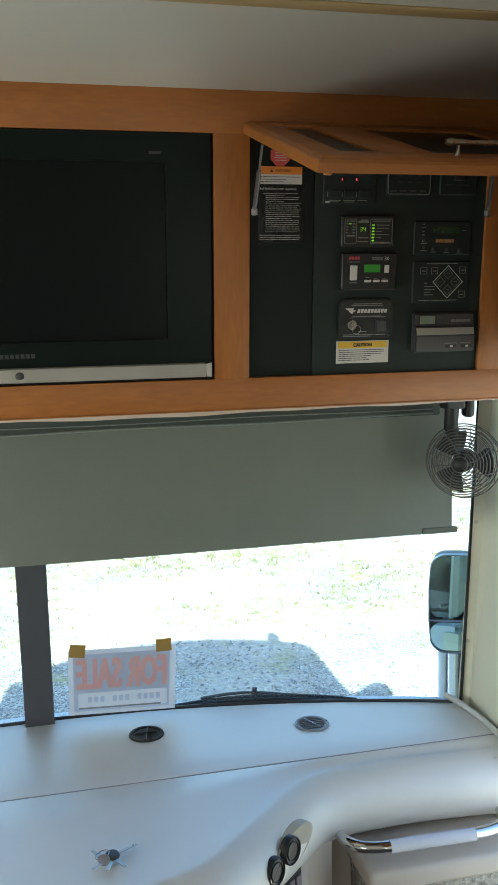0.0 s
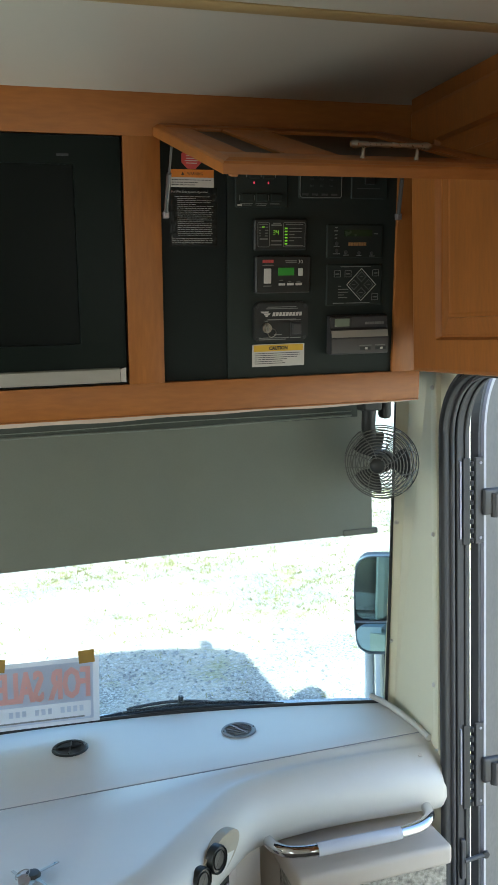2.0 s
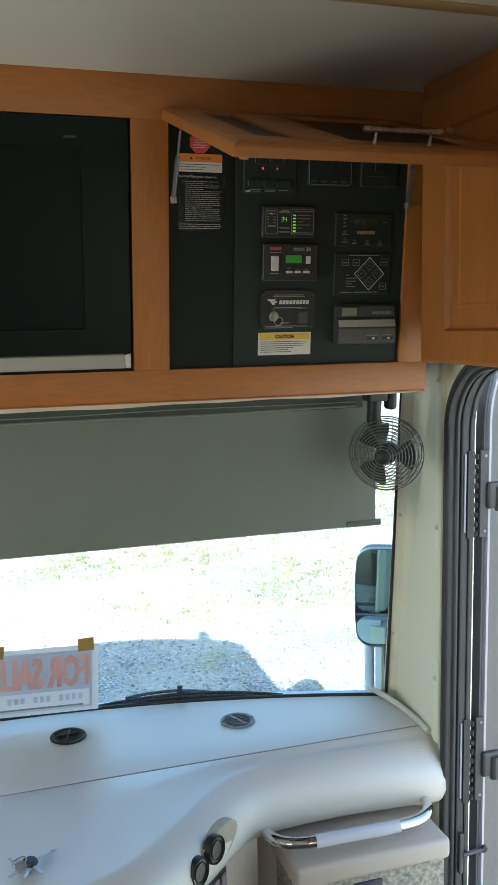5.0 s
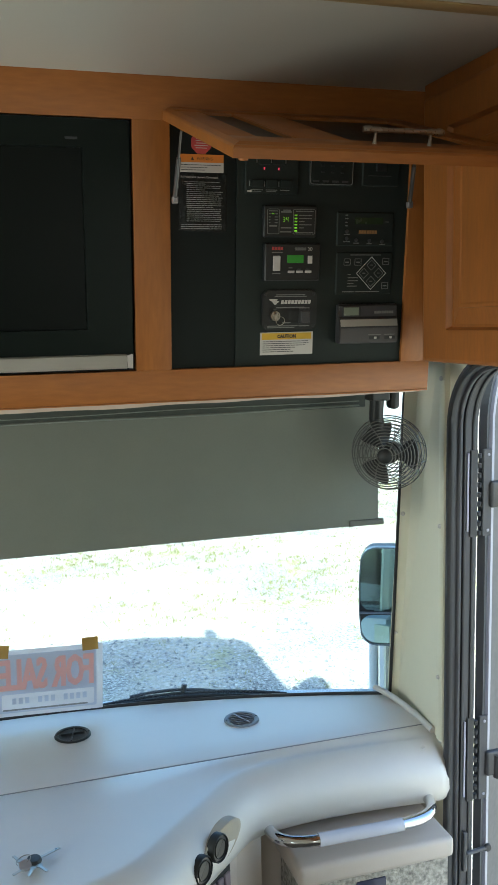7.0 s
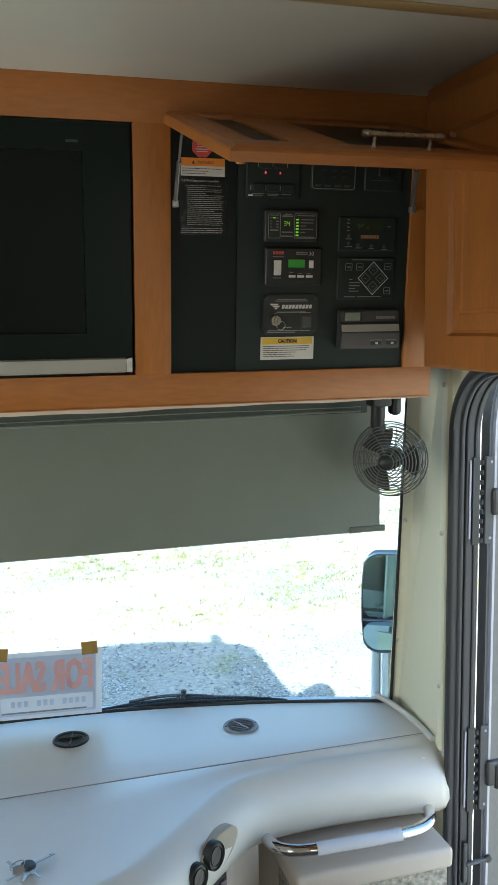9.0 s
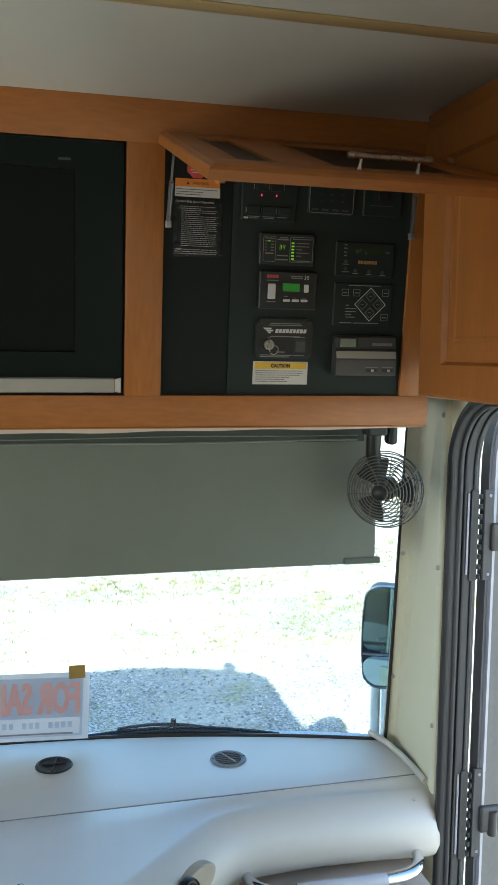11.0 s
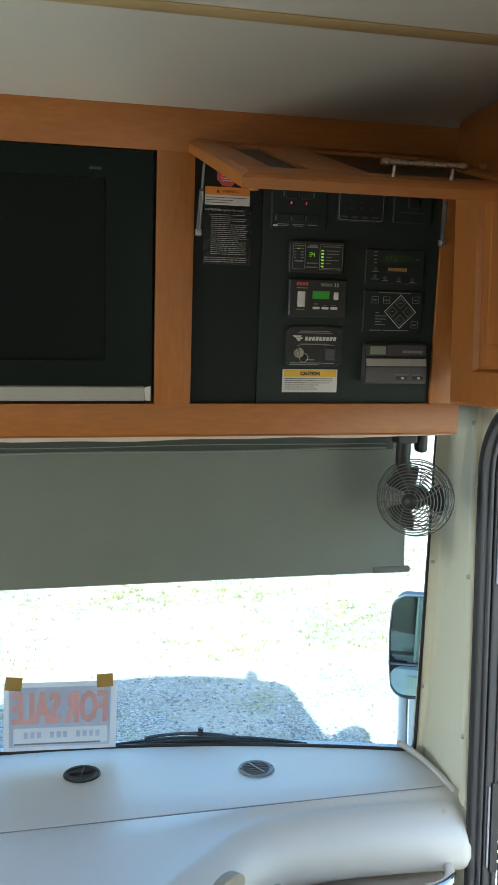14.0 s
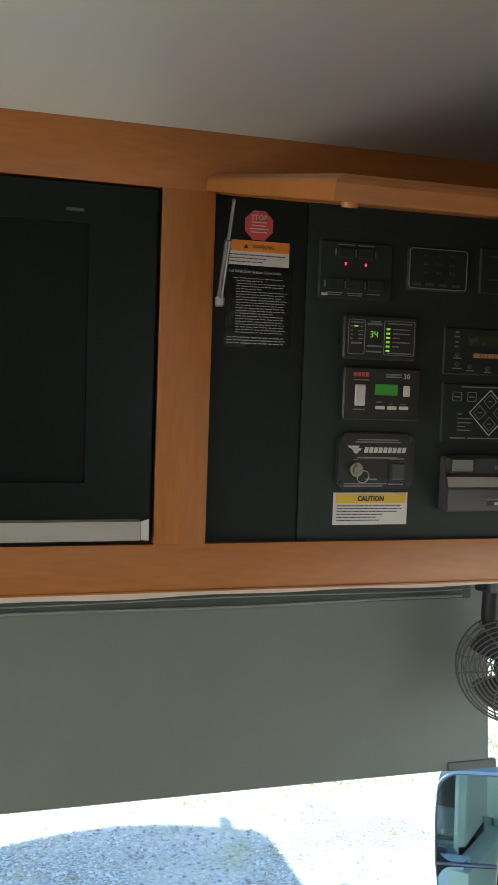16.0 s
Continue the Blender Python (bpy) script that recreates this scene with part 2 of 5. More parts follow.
def prism(outline, y0, y1, bm=None):
    """An outline in x and z, given thickness along y."""
    bm = bm or bmesh.new()
    a = [bm.verts.new((x, y0, z)) for x, z in outline]
    b = [bm.verts.new((x, y1, z)) for x, z in outline]
    bm.faces.new(a)
    bm.faces.new(b[::-1])
    n = len(a)
    for i in range(n):
        bm.faces.new((a[i], a[(i + 1) % n], b[(i + 1) % n], b[i]))
    return bm


def rounded(x0, x1, z0, z1, r, n=4):
    out = []
    for cx, cz, a0 in ((x1 - r, z1 - r, 0), (x0 + r, z1 - r, 90), (x0 + r, z0 + r, 180), (x1 - r, z0 + r, 270)):
        for k in range(n + 1):
            a = radians(a0 + 90 * k / n)
            out.append((cx + r * math.cos(a), cz + r * math.sin(a)))
    return out


def ring_outline(outer, inner, y0, y1, bm=None):
    """A frame between two outlines with the same number of points."""
    bm = bm or bmesh.new()
    rows = [[(x, y, z) for x, z in o] for o, y in ((outer, y0), (inner, y0), (inner, y1), (outer, y1), (outer, y0))]
    bm, vs = grid(rows, bm, close=True)
    bmesh.ops.remove_doubles(bm, verts=bm.verts, dist=1e-6)
    return bm


def words(text, x, z, height, y=-0.0005, align="LEFT", width=None, bold=0.0):
    """Lettering in the x-z plane, facing -y."""
    cu = bpy.data.curves.new("lettering", "FONT")
    cu.body, cu.size, cu.align_x, cu.resolution_u, cu.offset = text, height * 1.4, align, 2, bold
    tmp = new("lettering", cu)
    me = bpy.data.meshes.new_from_object(tmp.evaluated_get(bpy.context.evaluated_depsgraph_get()))
    bpy.data.objects.remove(tmp)
    bm = bmesh.new()
    bm.from_mesh(me)
    bpy.data.meshes.remove(me)
    xs = [v.co.x for v in bm.verts]
    k = width / (max(xs) - min(xs)) if width else 1
    for v in bm.verts:
        v.co = Vector((x + v.co.x * k, y, z + v.co.y))
    return bm


def bars(rects, y0=-0.0006, y1=0.0):
    """Thin strips of print: (x0, x1, z0, z1) each."""
    bm = bmesh.new()
    for x0, x1, z0, z1 in rects:
        box(x0, x1, y0, y1, z0, z1, bm=bm)
    return bm


# ---- structure ----
MID = -0.06            # the coach's middle line
DASH = 0.63            # height of the dashboard's top
ROOF = 1.995           # ceiling
WALL_R, WALL_L = 0.957, -1.15
GROUND = -1.0


def screen_y(x, z):
    """The windscreen's inner face: bowed in plan and raked."""
    return 2.15 - 0.18 * ((x - MID) / 1.028) ** 2 - 0.15 * (z - DASH)


# unseen floor, coloured dark to cut light bounced onto the dash roll
floor = tagged(part("floor", box(WALL_L, WALL_R, -3.6, 2.0, -0.06, 0.0), CARPET), "dark brown carpeted motorhome floor", "floor", kind="structure")
ceiling = tagged(part("ceiling", box(WALL_L, WALL_R, -3.6, 1.9, ROOF, ROOF + 0.05), CEILING), "off-white padded vinyl ceiling", "ceiling", kind="structure")
trim = tagged(part("trim", box(WALL_L, 0.785, 1.083, 1.112, ROOF - 0.003, ROOF, 0.001), TAN, smooth=40), "tan vinyl joint strip across the ceiling", "trim", kind="structure")
tagged(part("wall_rear", box(WALL_L, WALL_R, -3.66, -3.6, 0, ROOF), WALL), "plain cream rear wall", "wall", kind="structure")


def wall_with_holes(name, x0, x1, y0, y1, z0, z1, holes, material, label):
    """A wall along y, cut into blocks round its rectangular openings."""
    bm = bmesh.new()
    ys = sorted({y0, y1, *(h[0] for h in holes), *(h[1] for h in holes)})
    for a, b in zip(ys, ys[1:]):
        zs = [z0]
        for h in sorted(holes, key=lambda q: q[2]):
            if h[0] <= a and b <= h[1]:
                zs += [h[2], h[3]]
        zs.append(z1)
        for lo, hi in zip(zs[::2], zs[1::2]):
            if hi - lo > 1e-4:
                box(x0, x1, a, b, lo, hi, bm=bm)
    bmesh.ops.remove_doubles(bm, verts=bm.verts, dist=1e-5)
    return tagged(part(name, bm, material), label, "wall", kind="structure")


# out of view; openings added to hold the fill lamps
wall_with_holes("wall_left", WALL_L - 0.06, WALL_L, -3.6, 2.0, 0, ROOF, [(-1.9, -0.7, 0.9, 1.5), (0.65, 1.25, 0.8, 1.4)], WALL,
                "cream vinyl side wall with added openings")

# right wall with the rounded doorway
DOOR_F, DOOR_B, DOOR_TOP, DOOR_R = 1.613, 0.99, 1.497, 0.14


def door_outline(grow=0.0, bottom=-0.35):
    """Doorway outline in y and z, from the front foot over the top to the back foot."""
    f, b, t, r = DOOR_F + grow, DOOR_B - grow, DOOR_TOP + grow, DOOR_R + grow
    pts = [(f, bottom)]
    for k in range(13):
        a = radians(90 * k / 12)
        pts.append((f - r + r * math.cos(a), t - r + r * math.sin(a)))
    for k in range(13):
        a = radians(90 + 90 * k / 12)
        pts.append((b + r + r * math.cos(a), t - r + r * math.sin(a)))
    pts.append((b, bottom))
    return pts


def wall_right():
    bm = bmesh.new()
    outline = door_outline(0.0)
    outer = []
    for y, z in outline:
        outer.append((1.655 if y > (DOOR_F + DOOR_B) / 2 else 0.9, z))
    for i, (y, z) in enumerate(outline):
        if 0 < i < len(outline) - 1 and z > DOOR_TOP - 0.02:
            outer[i] = (y, ROOF)
    top_f = max(i for i, (y, z) in enumerate(outline) if y > 1.3 and z <= DOOR_TOP - 0.02)
    outer[top_f] = (1.655, ROOF)
    top_b = min(i for i, (y, z) in enumerate(outline) if y < 1.3 and i > 5 and z <= DOOR_TOP - 0.02)
    outer[top_b] = (0.9, ROOF)
    for x in (WALL_R, WALL_R + 0.05):
        grid([[(x, y, z) for y, z in outline], [(x, y, z) for y, z in outer]], bm)
    grid([[(WALL_R, y, z) for y, z in outline], [(WALL_R + 0.05, y, z) for y, z in outline]], bm)
    box(WALL_R, WALL_R + 0.05, 1.655, 1.98, -0.35, 0.62, bm=bm)
    for a, b in ((-3.6, -2.2), (-1.0, 0.9)):
        box(WALL_R, WALL_R + 0.05, a, b, -0.35, ROOF, bm=bm)
    # opening behind the camera, added for a fill lamp
    box(WALL_R, WALL_R + 0.05, -2.2, -1.0, -0.35, 0.9, bm=bm)
    box(WALL_R, WALL_R + 0.05, -2.2, -1.0, 1.5, ROOF, bm=bm)
    return tagged(part("wall_right", bm, CREAM), "cream side wall with a rounded entry doorway", "wall", kind="structure")


wall_right()

# front of the coach: nose below the windscreen, header above it
bm = bmesh.new()
for lo, hi, shift in ((GROUND + 0.45, DASH - 0.03, 0.05), (1.5, 2.16, 0.03)):
    rows = []
    for z in (lo, hi):
        rows.append([(x, screen_y(x, max(z, DASH)) + shift, z) for x in np.linspace(-1.16, 1.03, 15)])
    rows += [[(x, y + 0.05, z) for x, y, z in r] for r in rows[::-1]] + [rows[0]]
    grid(rows, bm)
tagged(part("wall_front", bm, WHITE_PAINT), "white front cap round the windscreen", "wall", kind="structure")
roof = thing("roof", "white motorhome roof with a small vent box", "roof", kind="structure")
outline = [(1.07, -3.7), (1.07, 1.66)] + [(MID + u, 2.09 - 0.345 * (u / 1.1) ** 2) for u in np.linspace(1.10, -1.12, 13)] + [(-1.2, 1.66), (-1.2, -3.7)]
bm = bmesh.new()
rows = [[(x, y, z) for x, y in outline] for z in (ROOF + 0.055, 2.27)] + [[(x * 0.975, y - 0.02, 2.30) for x, y in outline]]
bm, vs = grid(rows, bm, close=True)
bm.faces.new(vs[-1])
bm.faces.new(vs[0])
part("shell", bm, WHITE_PAINT, roof, smooth=40)
part("vent_box", box(0.745, 0.833, 1.66, 1.80, 2.295, 2.465, 0.012, 2), WHITE_PAINT, roof)

# windscreen
screen = thing("window_1", "large bowed windscreen with a dark centre post", "window", kind="structure")
for a, b in ((-1.1, MID - 0.04), (MID + 0.02, 0.985)):
    rows = []
    for z in np.linspace(DASH - 0.02, 1.52, 8):
        rows.append([(x, screen_y(x, z) + 0.012, z) for x in np.linspace(a, b, 16)])
    rows += [[(x, y + 0.006, z) for x, y, z in r] for r in rows[::-1]] + [rows[0]]
    pane = part("pane", grid(rows)[0], GLASS, screen, smooth=30)
    pane.visible_shadow = False
part("centre_post", tube([(MID - 0.012, screen_y(MID, z) + 0.012, z) for z in (DASH - 0.02, 1.52)], 0.050, 4), JAMB, screen)
edge = [(0.985 - 0.022 * (z - DASH) / 0.8, screen_y(0.98, z) + 0.006, z) for z in np.linspace(DASH - 0.01, 1.5, 8)]
part("seal", tube(edge, 0.004, 6), RUBBER, screen)
part("seal", tube([(x, screen_y(x, DASH) + 0.008, DASH - 0.005) for x in np.linspace(-1.1, 0.985, 24)], 0.006, 6), RUBBER, screen)

# moulded cover of the front corner post
post = thing("pillar_cover", "cream moulded fibreglass cover on the front corner post", "pillar cover", kind="structure")
rows = []


def post_section(z):
    """Glass edge, crease and wall edge of the cover at a height."""
    k = (z - 0.66) / 0.755
    w = Vector((0.943 - 0.018 * k, 1.903 - 0.126 * k, z))
    return w, w + Vector((0.0235, -0.016, 0)), Vector((WALL_R - 0.003, 1.66, z))


for z in (0.645, 1.6):
    w, b, e = post_section(z)
    rows.append([w + Vector((0.02, 0.03, 0)), w, w.lerp(b, 0.96), b.lerp(e, 0.008), e, (WALL_R + 0.03, 1.659, z)])
part("moulding", grid(rows)[0], CREAM, post)
part("flange", box(WALL_R - 0.012, WALL_R + 0.01, 1.634, 1.6585, 0.655, 1.508, 0.004, 2), CREAM, post, smooth=40)
for z, on_glass_side in ((1.136, True), (0.83, True), (1.46, False), (1.143, False), (0.803, False)):
    w, b, e = post_section(z)
    spot = w.lerp(b, 0.45) if on_glass_side else e.lerp(b, 0.03) + Vector((-0.011, -0.018, 0))
    aim = Vector((0.48, 0.87, 0)) if on_glass_side else Vector((0.99, 0.12, 0))
    part("screw", moved(lathe([(0.0, 0.004), (0.004, 0.003), (0.0055, 0.0)], 10), Matrix.Translation(spot) @ look((0, 0, 0), aim)), LABEL, post, smooth=60)

# entry doorway: seals, jamb and the open leaf
door = thing("door_1", "open rounded entry door with dark frame and piano hinges", "door", kind="structure")


def along(outline, x):
    return [(x, y, z) for y, z in outline]


for grow, x, r, m in ((0.014, WALL_R - 0.004, 0.006, JAMB), (0.002, WALL_R - 0.006, 0.007, RUBBER), (-0.006, WALL_R + 0.010, 0.005, JAMB), (-0.005, WALL_R + 0.022, 0.004, RUBBER), (-0.004, WALL_R + 0.043, 0.004, RUBBER)):
    part("seal", tube(along(door_outline(grow), x), r, 6), m, door, smooth=60)
rows = [along(door_outline(-0.003), WALL_R - 0.004), along(door_outline(-0.003), WALL_R + 0.053), along(door_outline(0.012), WALL_R + 0.053)]
part("jamb", grid(rows)[0], JAMB, door, smooth=40)


def leaf_outline(inset):
    """Half outline of the swung leaf, in x and z."""
    x0, t, r = 1.1065 + inset, 1.525 - inset, 0.165 - inset
    pts = [(x0, -0.3 + inset)]
    for k in range(13):
        a = radians(180 - 90 * k / 12)
        pts.append((x0 + r + r * math.cos(a), t - r + r * math.sin(a)))
    for k in range(13):
        a = radians(90 - 90 * k / 12)
        pts.append((1.83 - inset - r + r * math.cos(a), t - r + r * math.sin(a)))
    return pts + [(1.83 - inset, -0.3 + inset)]


OPENED = Matrix.Translation((WALL_R + 0.069, DOOR_F + 0.017, 0)) @ pose(0, 0, 0, 0, 0, 36) @ Matrix.Translation((-1.1093, -1.76, 0))
leaf = part("leaf", moved(prism(leaf_outline(0.0), 1.742, 1.760), OPENED), JAMB, door, "door leaf swung outward")
part("edge_frame", moved(ring_outline(leaf_outline(0.014), leaf_outline(0.026), 1.735, 1.742), OPENED), LEAF, door, "silver edge trim")
part("inner_skin", moved(prism(leaf_outline(0.028), 1.739, 1.742), OPENED), JAMB, door)
for z0, z1, zb in ((1.123, 1.310, 1.214), (0.523, 0.717, 0.608)):
    hinge = part("hinge", box(WALL_R + 0.035, WALL_R + 0.052, DOOR_F - 0.008, DOOR_F - 0.0035, z0, z1, 0.001, 1), RUBBER, door)
    n = 9
    for k in range(n):
        h = (z1 - z0) / n
        part("knuckle", tube([(WALL_R + 0.059, DOOR_F, z0 + k * h + 0.002), (WALL_R + 0.059, DOOR_F, z0 + k * h + h * 0.55)], 0.006, 8), RUBBER, hinge)
    part("leaf_plate", box(WALL_R + 0.066, WALL_R + 0.086, DOOR_F - 0.007, DOOR_F, z0, z1, 0.001, 1), JAMB, hinge)
    for z in (z0 + 0.012, z1 - 0.012):
        part("screw", moved(lathe([(0, 0.002), (0.003, 0.0015), (0.0035, 0)], 8), Matrix.Translation((WALL_R + 0.078, DOOR_F - 0.007, z)) @ pose(0, 0, 0, 90)), LEAF, hinge, smooth=60)
    part("bracket", box(WALL_R + 0.080, WALL_R + 0.128, DOOR_F - 0.017, DOOR_F - 0.002, zb - 0.030, zb + 0.028, 0.006, 3), GREYPL, hinge, "grey hinge strap", smooth=50)
    part("barrel", tube([(WALL_R + 0.108, DOOR_F - 0.016, zb - 0.034), (WALL_R + 0.108, DOOR_F - 0.016, zb + 0.018)], 0.010, 12), GREYPL, hinge, smooth=50)
    part("bright_strip", box(WALL_R + 0.026, WALL_R + 0.030, DOOR_F - 0.010, DOOR_F - 0.004, z0 + 0.014, z1 - 0.006), LEAF, door)
part("stay_plate", box(WALL_R + 0.025, WALL_R + 0.036, DOOR_F - 0.015, DOOR_F - 0.0035, 0.36, 0.455, 0.003, 2), JAMB, door)
part("stay", tube([(WALL_R + 0.033, DOOR_F - 0.014, 0.404), (WALL_R + 0.092, DOOR_F - 0.007, 0.404)], 0.005, 8), JAMB, door)
part("stay_boss", moved(lathe([(0, 0.006), (0.008, 0.005), (0.010, 0)], 14), Matrix.Translation((WALL_R + 0.090, DOOR_F - 0.007, 0.404)) @ pose(0, 0, 0, 90)), RUBBER, door, smooth=60)

# ground outside: one sheet to the horizon
def ground_material():
    """Pale gravel with tan dirt and worn grass in patches."""
    m = bpy.data.materials.new("gravel_dirt_and_grass")
    m.use_nodes = True
    nt = m.node_tree
    n = nt.nodes
    p = n["Principled BSDF"]
    p.inputs["Roughness"].default_value = 0.95
    tc = n.new("ShaderNodeTexCoord")

    def noise_fac(scale, lo, hi, detail=6):
        t, r = n.new("ShaderNodeTexNoise"), n.new("ShaderNodeMapRange")
        t.inputs["Scale"].default_value, t.inputs["Detail"].default_value = scale, detail
        r.inputs["From Min"].default_value, r.inputs["From Max"].default_value = lo, hi
        link(nt, tc.outputs["Object"], t.inputs["Vector"])
        link(nt, t.outputs["Fac"], r.inputs["Value"])
        return r.outputs[0]

    def blend(fac, a, b):
        mix = n.new("ShaderNodeMix")
        mix.data_type = "RGBA"
        link(nt, fac, mix.inputs["Factor"])
        for key, val in (("A", a), ("B", b)):
            if isinstance(val, tuple):
                mix.inputs[key].default_value = (*val, 1)
            else:
                link(nt, val, mix.inputs[key])
        return mix.outputs["Result"]

    stone = blend(noise_fac(48, 0.42, 0.60), (0.17, 0.17, 0.155), (0.58, 0.57, 0.50))
    dirt = blend(noise_fac(25, 0.35, 0.65), (0.40, 0.36, 0.28), (0.60, 0.55, 0.46))
    base = blend(noise_fac(0.9, 0.42, 0.58), stone, dirt)
    green = blend(noise_fac(30, 0.35, 0.65), (0.24, 0.23, 0.10), (0.50, 0.47, 0.30))
    full = blend(noise_fac(2.6, 0.52, 0.68, 10), base, green)
    link(nt, full, p.inputs["Base Color"])
    t, bp = n.new("ShaderNodeTexNoise"), n.new("ShaderNodeBump")
    t.inputs["Scale"].default_value = 45
    bp.inputs["Distance"].default_value, bp.inputs["Strength"].default_value = 0.02, 0.6
    link(nt, tc.outputs["Object"], t.inputs["Vector"])
    link(nt, t.outputs["Fac"], bp.inputs["Height"])
    link(nt, bp.outputs[0], p.inputs["Normal"])
    return m


bm = bmesh.new()
bmesh.ops.create_grid(bm, x_segments=2, y_segments=2, size=1500)
moved(bm, Matrix.Translation((0, 0, GROUND)))
tagged(part("ground", bm, ground_material()), "pale gravel and dirt ground with worn grass", "ground", kind="structure")


def scatter_mesh(name, count, area, seed, build, material, label, category):
    """Many small pieces joined into one mesh lying on the ground."""
    rnd = random.Random(seed)
    verts, faces = [], []
    made = 0
    while made < count:
        x, y = rnd.uniform(area[0], area[1]), rnd.uniform(area[2], area[3])
        density = noise.noise(Vector((x * 0.9, y * 0.9, seed)))
        made += 1
        if density < rnd.uniform(-0.45, 0.35) or (build is tuft and y < 7.2 and rnd.random() < 0.93):
            continue
        vs, fs = build(rnd, x, y)
        faces += [tuple(i + len(verts) for i in f) for f in fs]
        verts += vs
    me = bpy.data.meshes.new(name)
    me.from_pydata(verts, [], faces)
    me.materials.append(material)
    return tagged(new(name, me), label, category, kind="stuff")


def tuft(rnd, x, y):
    vs, fs = [], []
    for _ in range(rnd.randint(5, 9)):
        a, lean, h = rnd.uniform(0, 6.283), rnd.uniform(0.01, 0.07), rnd.uniform(0.012, 0.04)
        bx, by, w = x + rnd.uniform(-0.04, 0.04), y + rnd.uniform(-0.04, 0.04), rnd.uniform(0.003, 0.006)
        i = len(vs)
        vs += [(bx - w * math.sin(a), by + w * math.cos(a), GROUND - 0.003), (bx + w * math.sin(a), by - w * math.cos(a), GROUND - 0.003), (bx + lean * math.cos(a), by + lean * math.sin(a), GROUND + h)]
        fs.append((i, i + 1, i + 2))
    return vs, fs


def pebble(rnd, x, y):
    r, h, a = rnd.uniform(0.007, 0.021), rnd.uniform(0.5, 0.9), rnd.uniform(0, 6.283)
    ring = [(x + r * rnd.uniform(0.7, 1.1) * math.cos(a + k * 1.2566), y + r * rnd.uniform(0.7, 1.1) * math.sin(a + k * 1.2566), GROUND + r * 0.15) for k in range(5)]
    return ring + [(x, y, GROUND + r * h), (x, y, GROUND - r * 0.4)], [(k, (k + 1) % 5, 5) for k in range(5)] + [((k + 1) % 5, k, 6) for k in range(5)]


GRASS = surface("grass_blades", (0.30, 0.27, 0.09), 0.8, scale=(1.5, 8), amount=(0.6, 0.5), dark=0.5, bump=0)
STONES = surface("gravel_stones", (0.62, 0.61, 0.56), 0.35, scale=(3, 41), amount=(0.2, 0.4), dark=0.5, bump=0.2)
nt = STONES.node_tree
geo, tone, shadeof = nt.nodes.new("ShaderNodeNewGeometry"), nt.nodes.new("ShaderNodeMapRange"), nt.nodes.new("ShaderNodeMix")
tone.inputs["To Min"].default_value, tone.inputs["To Max"].default_value = 0.28, 1.0
shadeof.data_type, shadeof.blend_type = "RGBA", "MULTIPLY"
shadeof.inputs["Factor"].default_value = 1.0
link(nt, geo.outputs["Random Per Island"], tone.inputs["Value"])
link(nt, nt.nodes["Principled BSDF"].inputs["Base Color"].links[0].from_socket, shadeof.inputs["A"])
link(nt, tone.outputs[0], shadeof.inputs["B"])
link(nt, shadeof.outputs["Result"], nt.nodes["Principled BSDF"].inputs["Base Color"])
scatter_mesh("grass", 15000, (-2.5, 6.5, 4.5, 14.0), 4, tuft, GRASS, "short worn yellow-green grass on the ground", "grass")
scatter_mesh("gravel", 22000, (-1.2, 2.6, 3.8, 7.1), 9, pebble, STONES, "loose pale grey gravel stones on the ground", "gravel")


# ---- overhead front cabinet ----
FACE = pose(0, 1.562, 1.5, 6.28)   # its leaning front: x along, z up, -y outward
cab = thing("overhead_cabinet", "cherry wood overhead cabinet above the windscreen", "cabinet", FACE)
L0, R0 = -0.988, 0.868
part("bottom_rail", box(L0, R0, 0, 0.02, -0.0535, 0.003, 0.0003), WOOD, cab, smooth=40)
part("top_rail", box(L0, R0, 0, 0.02, 0.428, 0.508, 0.0003), WOOD, cab, smooth=40)
for a, b in ((0.287, 0.351), (0.807, R0), (-0.471, -0.407), (L0, -0.927)):
    part("stile", box(a, b, 0, 0.02, 0.003, 0.428, 0.0003), WOOD_UP, cab, smooth=40)
part("side_door", box(-0.927, -0.471, 0.002, 0.018, 0.003, 0.428, 0.002), WOOD_UP, cab)
part("base_board", box(L0, R0, 0.02, 0.32, -0.05, -0.035), WOOD, cab)
part("lip", box(L0, R0, -0.0015, 0.02, -0.0565, -0.0535, 0.001), WOOD, cab, smooth=40)
rows = []
xs = np.linspace(L0, R0 - 0.012, 60)
for dy, dz in ((0.0, 0.0), (0.0, 1.0), (0.012, 1.0), (0.012, 0.0), (0.0, 0.0)):
    rows.append([(x, 0.004 + dy, -0.0566 - dz * (0.0062 + 0.0018 * math.sin(x * 9) + 0.0010 * math.sin(x * 31)) * min(1.0, (R0 + 0.05 - x) / 0.3)) for x in xs])
part("lining_edge", grid(rows)[0], LINING, cab, "ragged white lining edge")
part("back_board", box(L0, R0, 0.03, 0.035, 0.0, 0.43), BLACK, cab)

# flip-up door, standing open
HINGE = Vector((0.0, 1.512, 1.946))
flap = pose(0, HINGE.y, HINGE.z, 18.0)     # -y runs from the hinge to the free edge
swung = thing("cabinet_door", "raised cherry wood flap door with smoked glass", "cabinet door", flap)
FX0, FX1, FL, FT = 0.339, 0.774, 0.443, 0.02


def flap_piece(name, x0, x1, d0, d1, material=WOOD, t0=-FT, t1=0.0, bevel=0.003, label=""):
    return part(name, box(x0, x1, -d1, -d0, t0, t1, bevel), material, swung, label, smooth=40)


